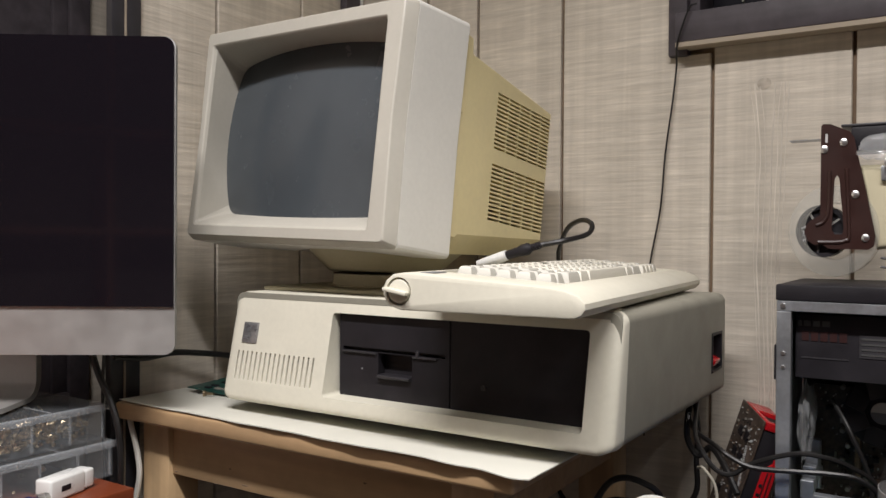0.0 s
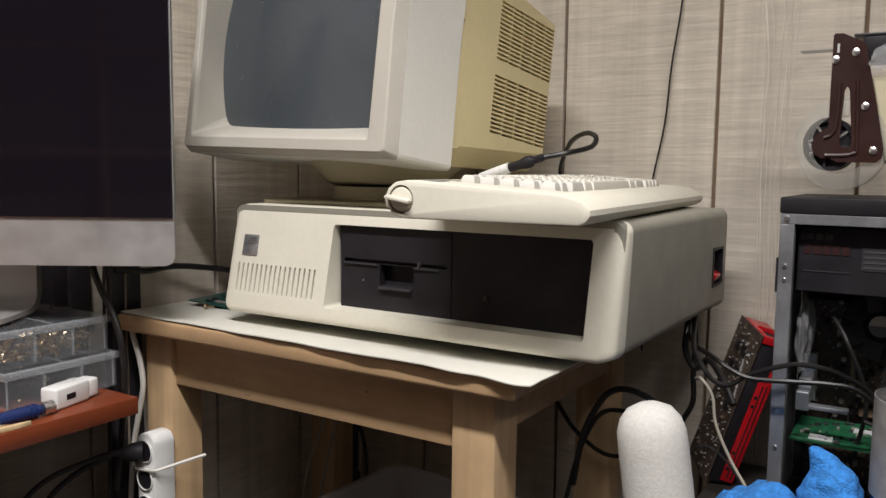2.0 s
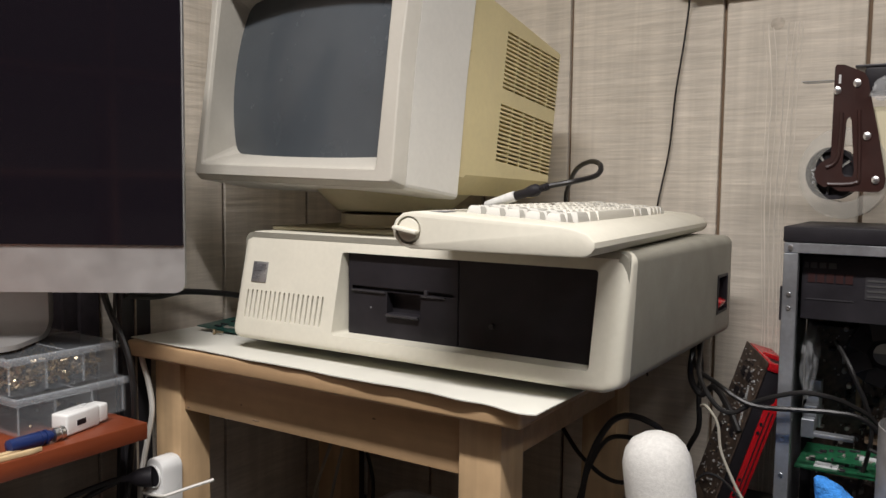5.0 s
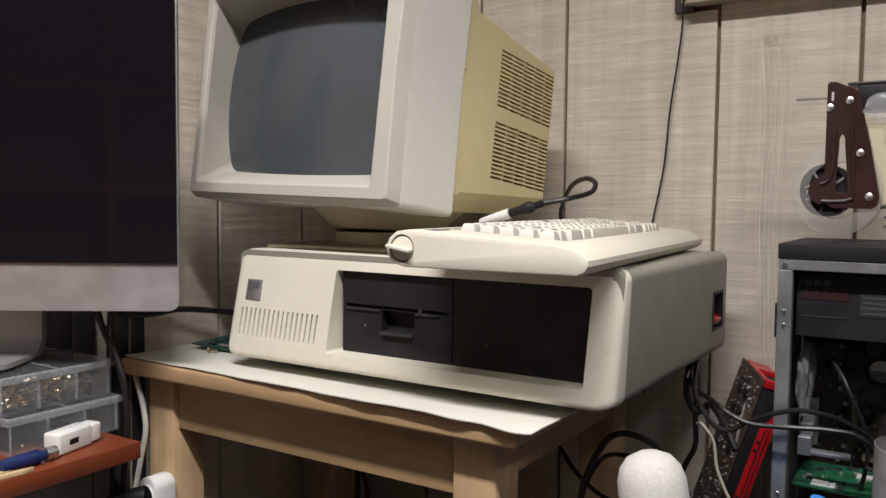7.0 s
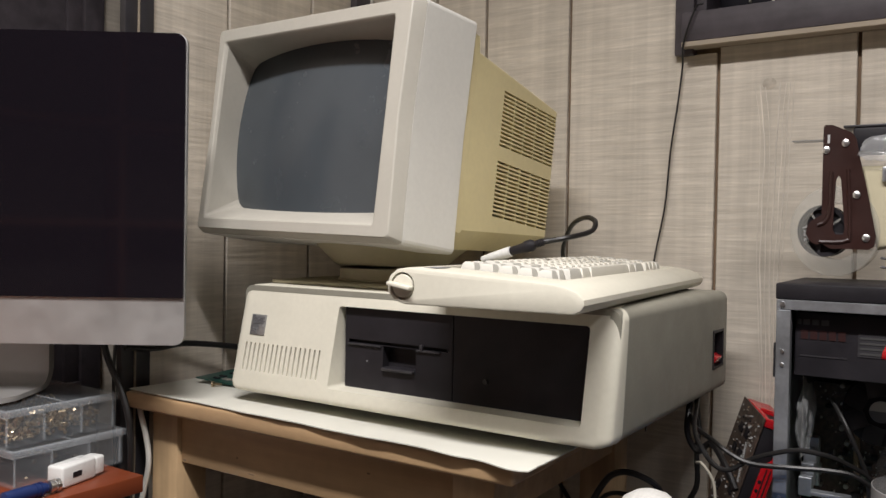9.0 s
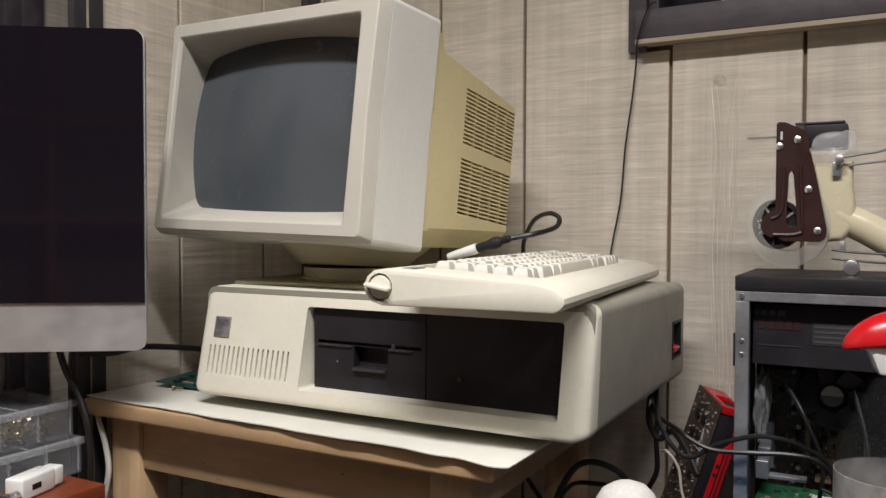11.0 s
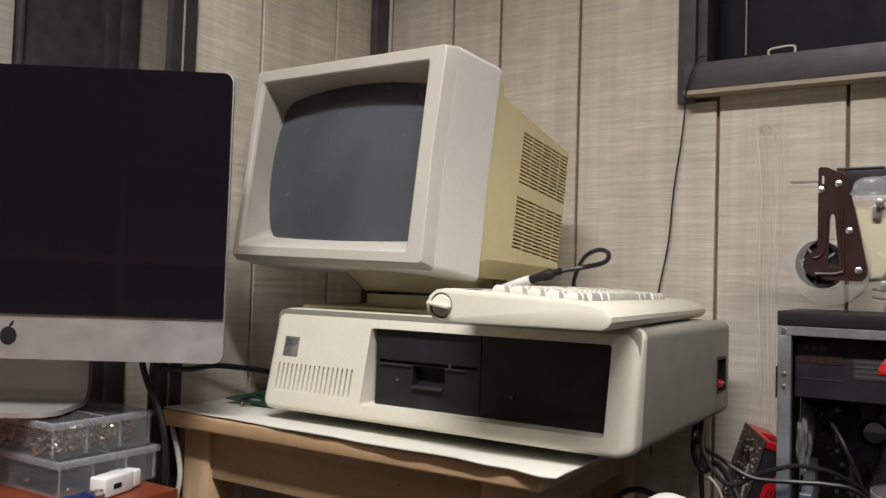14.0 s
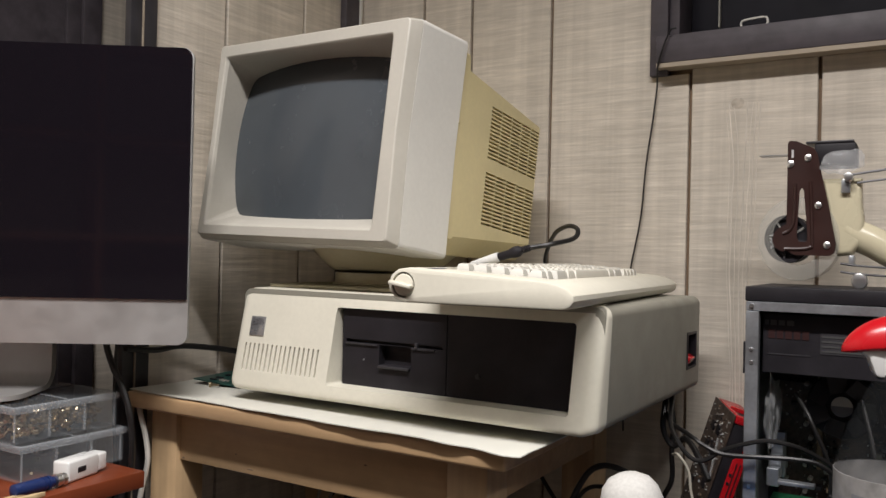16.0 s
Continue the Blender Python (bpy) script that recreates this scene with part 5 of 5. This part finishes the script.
# ---- graphics card leaning against the tower ----
GP = pose(-0.2765, 1.090, 0.5625) @ pose(0, 0, 0, 0, 0, 25) @ pose(0, 0, 0, 4) @ pose(0, 0, 0, 0, 16.5, 0)
gpu = thing("graphics_card", "black and red graphics card leaning on end against the tower", "graphics card", GP)
part("board", box((0.0, 0.0, 0), (0.0018, 0.106, 0.208)), M_PCB_D, gpu, "dark circuit board crowded with parts")
part("cooler_shroud", box((0.003, 0.002, 0.006), (0.034, 0.104, 0.198), 0.002), M_BLACK, gpu, "black cooler shroud")
strip_red = part("red_strip", prism([(0.0165, 0.012), (0.0330, 0.012), (0.0330, 0.186), (0.0265, 0.186), (0.0255, 0.160), (0.0165, 0.150)], 0.0030, pose(0, -0.0012, 0), 0.0006), M_RED, gpu, "red plastic edge strip")
for x in (0.0225, 0.0275):
    part("edge_groove", box((x, -0.0016, 0.016), (x + 0.0014, -0.0009, 0.148)), M_BLACK, strip_red)
for z in (0.030, 0.041, 0.052, 0.118, 0.130):
    part("edge_hole", cyl(0.0021, 0.0021, 0.0008, pose(0.0195, -0.0013, z, 90), 12), M_BLACK, strip_red)
part("edge_hole", cyl(0.0050, 0.0050, 0.0008, pose(0.0295, -0.0013, 0.171, 90), 16), M_BLACK, strip_red)
cap = part("red_end_frame", cut(box((0.0030, 0.000, 0.1982), (0.0345, 0.100, 0.2085), 0.0015), box((0.0085, 0.010, 0.2045), (0.0290, 0.046, 0.22))), M_RED, gpu, "red end frame with openings")
part("end_opening", box((0.0088, 0.0103, 0.2046), (0.0287, 0.0457, 0.2056)), M_BLACK, cap)
part("end_rib", box((0.0085, 0.052, 0.2086), (0.0290, 0.055, 0.2100), 0.0005, 1), M_RED, cap)
random.seed(8)
for k in range(230):
    y, z = random.uniform(0.003, 0.098), random.uniform(0.006, 0.202)
    w, h = random.choice(((0.0010, 0.0022), (0.0022, 0.0010), (0.0013, 0.0013), (0.0030, 0.0024)))
    part("component", box((-random.uniform(0.0008, 0.0026), y, z), (-0.0001, y + w, z + h)), random.choice((M_SOLDER, M_SOLDER, M_SLOT, M_LABEL, M_DARK)), gpu, smooth=False)
for y, z in ((0.035, 0.140), (0.035, 0.168), (0.063, 0.140), (0.063, 0.168), (0.020, 0.095), (0.075, 0.080)):
    part("chip", box((-0.0022, y, z), (-0.0001, y + 0.014, z + 0.012), 0.0003, 1), M_BLACK, gpu)
for k in range(22):
    part("solder_pin", box((-0.0024, 0.010 + 0.0009 * k, 0.118 + 0.0022 * k), (-0.0001, 0.0125 + 0.0009 * k, 0.1191 + 0.0022 * k)), M_LABEL, gpu, smooth=False)

# ---- blue cloth, adapter tray, spray bottle ----
def cloth_lump(bm, spine, sub=22, n=40, seed=0.0):
    """A soft fold: rings of (x, y, z, half width, half depth) joined along a bent line, crumpled by noise."""
    line = smooth_line([p[:3] for p in spine], sub // 2)
    last = len(line) - 1
    rings = []
    for i, q in enumerate(line):
        f = i / last * (len(spine) - 1)
        a = min(int(f), len(spine) - 2)
        w = spine[a][3] + (spine[a + 1][3] - spine[a][3]) * (f - a)
        d = spine[a][4] + (spine[a + 1][4] - spine[a][4]) * (f - a)
        way = (line[min(i + 1, last)] - line[max(i - 1, 0)]).normalized()
        side = way.cross(Vector((0, 1, 0))).normalized()
        row = []
        for k in range(n):
            t = 2 * math.pi * k / n
            p = q + side * (w * math.cos(t)) + Vector((0, 1, 0)) * (d * math.sin(t))
            g = 1 + 0.30 * noise.noise(p * 34 + Vector((seed, 2, 1))) + 0.16 * noise.noise(p * 90 + Vector((seed, 0, 4))) + 0.05 * noise.noise(p * 400)
            p = q + (p - q) * g
            p.z = max(p.z, BZ + 0.0005)
            row.append(bm.verts.new(p))
        rings.append(row)
    for a, b in zip(rings, rings[1:]):
        for k in range(n):
            bm.faces.new((a[k], a[(k + 1) % n], b[(k + 1) % n], b[k]))
    bm.faces.new(rings[0])
    bm.faces.new(rings[-1])


bm = bmesh.new()
cloth_lump(bm, [(-0.098, 0.835, 0.562, 0.034, 0.040), (-0.100, 0.833, 0.630, 0.032, 0.034), (-0.104, 0.830, 0.672, 0.027, 0.024), (-0.108, 0.828, 0.697, 0.018, 0.015), (-0.119, 0.826, 0.714, 0.007, 0.008), (-0.124, 0.825, 0.720, 0.002, 0.003)], seed=1.0)
cloth_lump(bm, [(-0.215, 0.840, 0.606, 0.006, 0.010), (-0.195, 0.838, 0.612, 0.038, 0.040), (-0.165, 0.836, 0.622, 0.046, 0.045), (-0.130, 0.835, 0.612, 0.058, 0.048), (-0.095, 0.835, 0.602, 0.050, 0.046), (-0.070, 0.835, 0.596, 0.030, 0.030)], seed=5.0)
cloth_lump(bm, [(-0.168, 0.812, 0.585, 0.030, 0.030), (-0.150, 0.808, 0.600, 0.034, 0.028), (-0.120, 0.806, 0.596, 0.034, 0.028), (-0.100, 0.806, 0.585, 0.016, 0.018)], seed=9.0)
tagged(part("cleaning_cloth", bm, M_CLOTH), "crumpled bright blue microfibre cloth on the bench", "cloth")
tray = thing("plastic_tray", "small clear plastic tray on the bench", "tray", pose(-0.245, 0.84, BZ + 0.0005))
part("dish", cut(box((-0.025, -0.05, 0), (0.04, 0.05, 0.03), 0.004), box((-0.022, -0.047, 0.003), (0.037, 0.047, 0.05))), M_CLEAR, tray)
part("blackplug", box((-0.018, -0.03, 0.0032), (0.022, 0.02, 0.028), 0.004), M_BLACK, tray)
SB = pose(-0.025, 0.835, BZ + 0.0005, 0, 0, 10)
bottle = thing("spray_bottle", "clear spray bottle with a red and white trigger head", "spray bottle", SB)
part("body", lathe([(0.044, 0.0), (0.050, 0.004), (0.052, 0.02), (0.052, 0.215), (0.049, 0.232), (0.036, 0.268), (0.022, 0.296), (0.0165, 0.304), (0.0150, 0.308), (0.003, 0.3085)], 36), M_BOTTLE, bottle)
part("liquid", lathe([(0.002, 0.002), (0.043, 0.0022), (0.049, 0.006), (0.0505, 0.02), (0.0505, 0.128), (0.002, 0.1282)], 36), M_LIQUID, bottle, "blue cleaning liquid")
sleeve = lathe([(0.0522, 0.130), (0.0528, 0.1302), (0.0528, 0.2145), (0.0522, 0.2147)], 36)
bmesh.ops.delete(sleeve, geom=[f for f in sleeve.faces if len(f.verts) > 4], context="FACES")
part("label", sleeve, M_BOTTLE_LABEL, bottle, "pale printed label")
for a, z, h, w in ((-128, 0.160, 0.022, 15), (-106, 0.160, 0.022, 15), (-84, 0.160, 0.022, 15), (-120, 0.196, 0.004, 40), (-116, 0.188, 0.003, 30), (-108, 0.140, 0.010, 70)):
    bar = bmesh.new()
    pts = [(0.0532 * math.cos(radians(a + w * (k / 6 - 0.5))), 0.0532 * math.sin(radians(a + w * (k / 6 - 0.5)))) for k in range(7)]
    low = [bar.verts.new((x, y, z)) for x, y in pts]
    high = [bar.verts.new((x, y, z + h)) for x, y in pts]
    for k in range(6):
        bar.faces.new((low[k], low[k + 1], high[k + 1], high[k]))
    r = bmesh.ops.extrude_face_region(bar, geom=list(bar.faces))
    bmesh.ops.scale(bar, vec=(0.994, 0.994, 1), verts=[g for g in r["geom"] if isinstance(g, bmesh.types.BMVert)])
    part("printed_bar", bar, M_INKDARK, bottle)
part("collar", lathe([(0.0155, 0.300), (0.0175, 0.3005), (0.0175, 0.312), (0.012, 0.316), (0.003, 0.3165)], 24), M_BLACK, bottle)
neck = prism([(-0.020, 0.300), (0.030, 0.298), (0.034, 0.318), (0.036, 0.340), (-0.034, 0.334), (-0.041, 0.328), (-0.027, 0.320)], 0.026, pose(0, -0.013, 0.002), 0.0045)
part("trigger_neck", neck, M_WHITE, bottle, "white trigger housing")
part("trigger_inset", box((0.002, -0.0145, 0.304), (0.020, -0.0110, 0.326), 0.001), M_KEYGREY, bottle)
head = bmesh.new()
bmesh.ops.create_uvsphere(head, u_segments=36, v_segments=18, radius=1)
for v in head.verts:
    x, y, z = v.co
    x = 0.052 * x * (1 + 0.12 * max(0.0, x))
    z = 0.028 * (z if z > 0 else 0.22 * z) - 0.0042 * max(0.0, -x / 0.052) ** 2 * 2
    v.co = (x + 0.004, 0.021 * y, z + 0.332)
part("spray_head", head, M_RED, bottle, "glossy red domed spray head", crease=80)
part("dip_tube", tube([(0, 0, 0.245), (0.002, 0, 0.15), (0.01, 0, 0.02)], 0.003, 8, 5), M_WHITE, bottle)
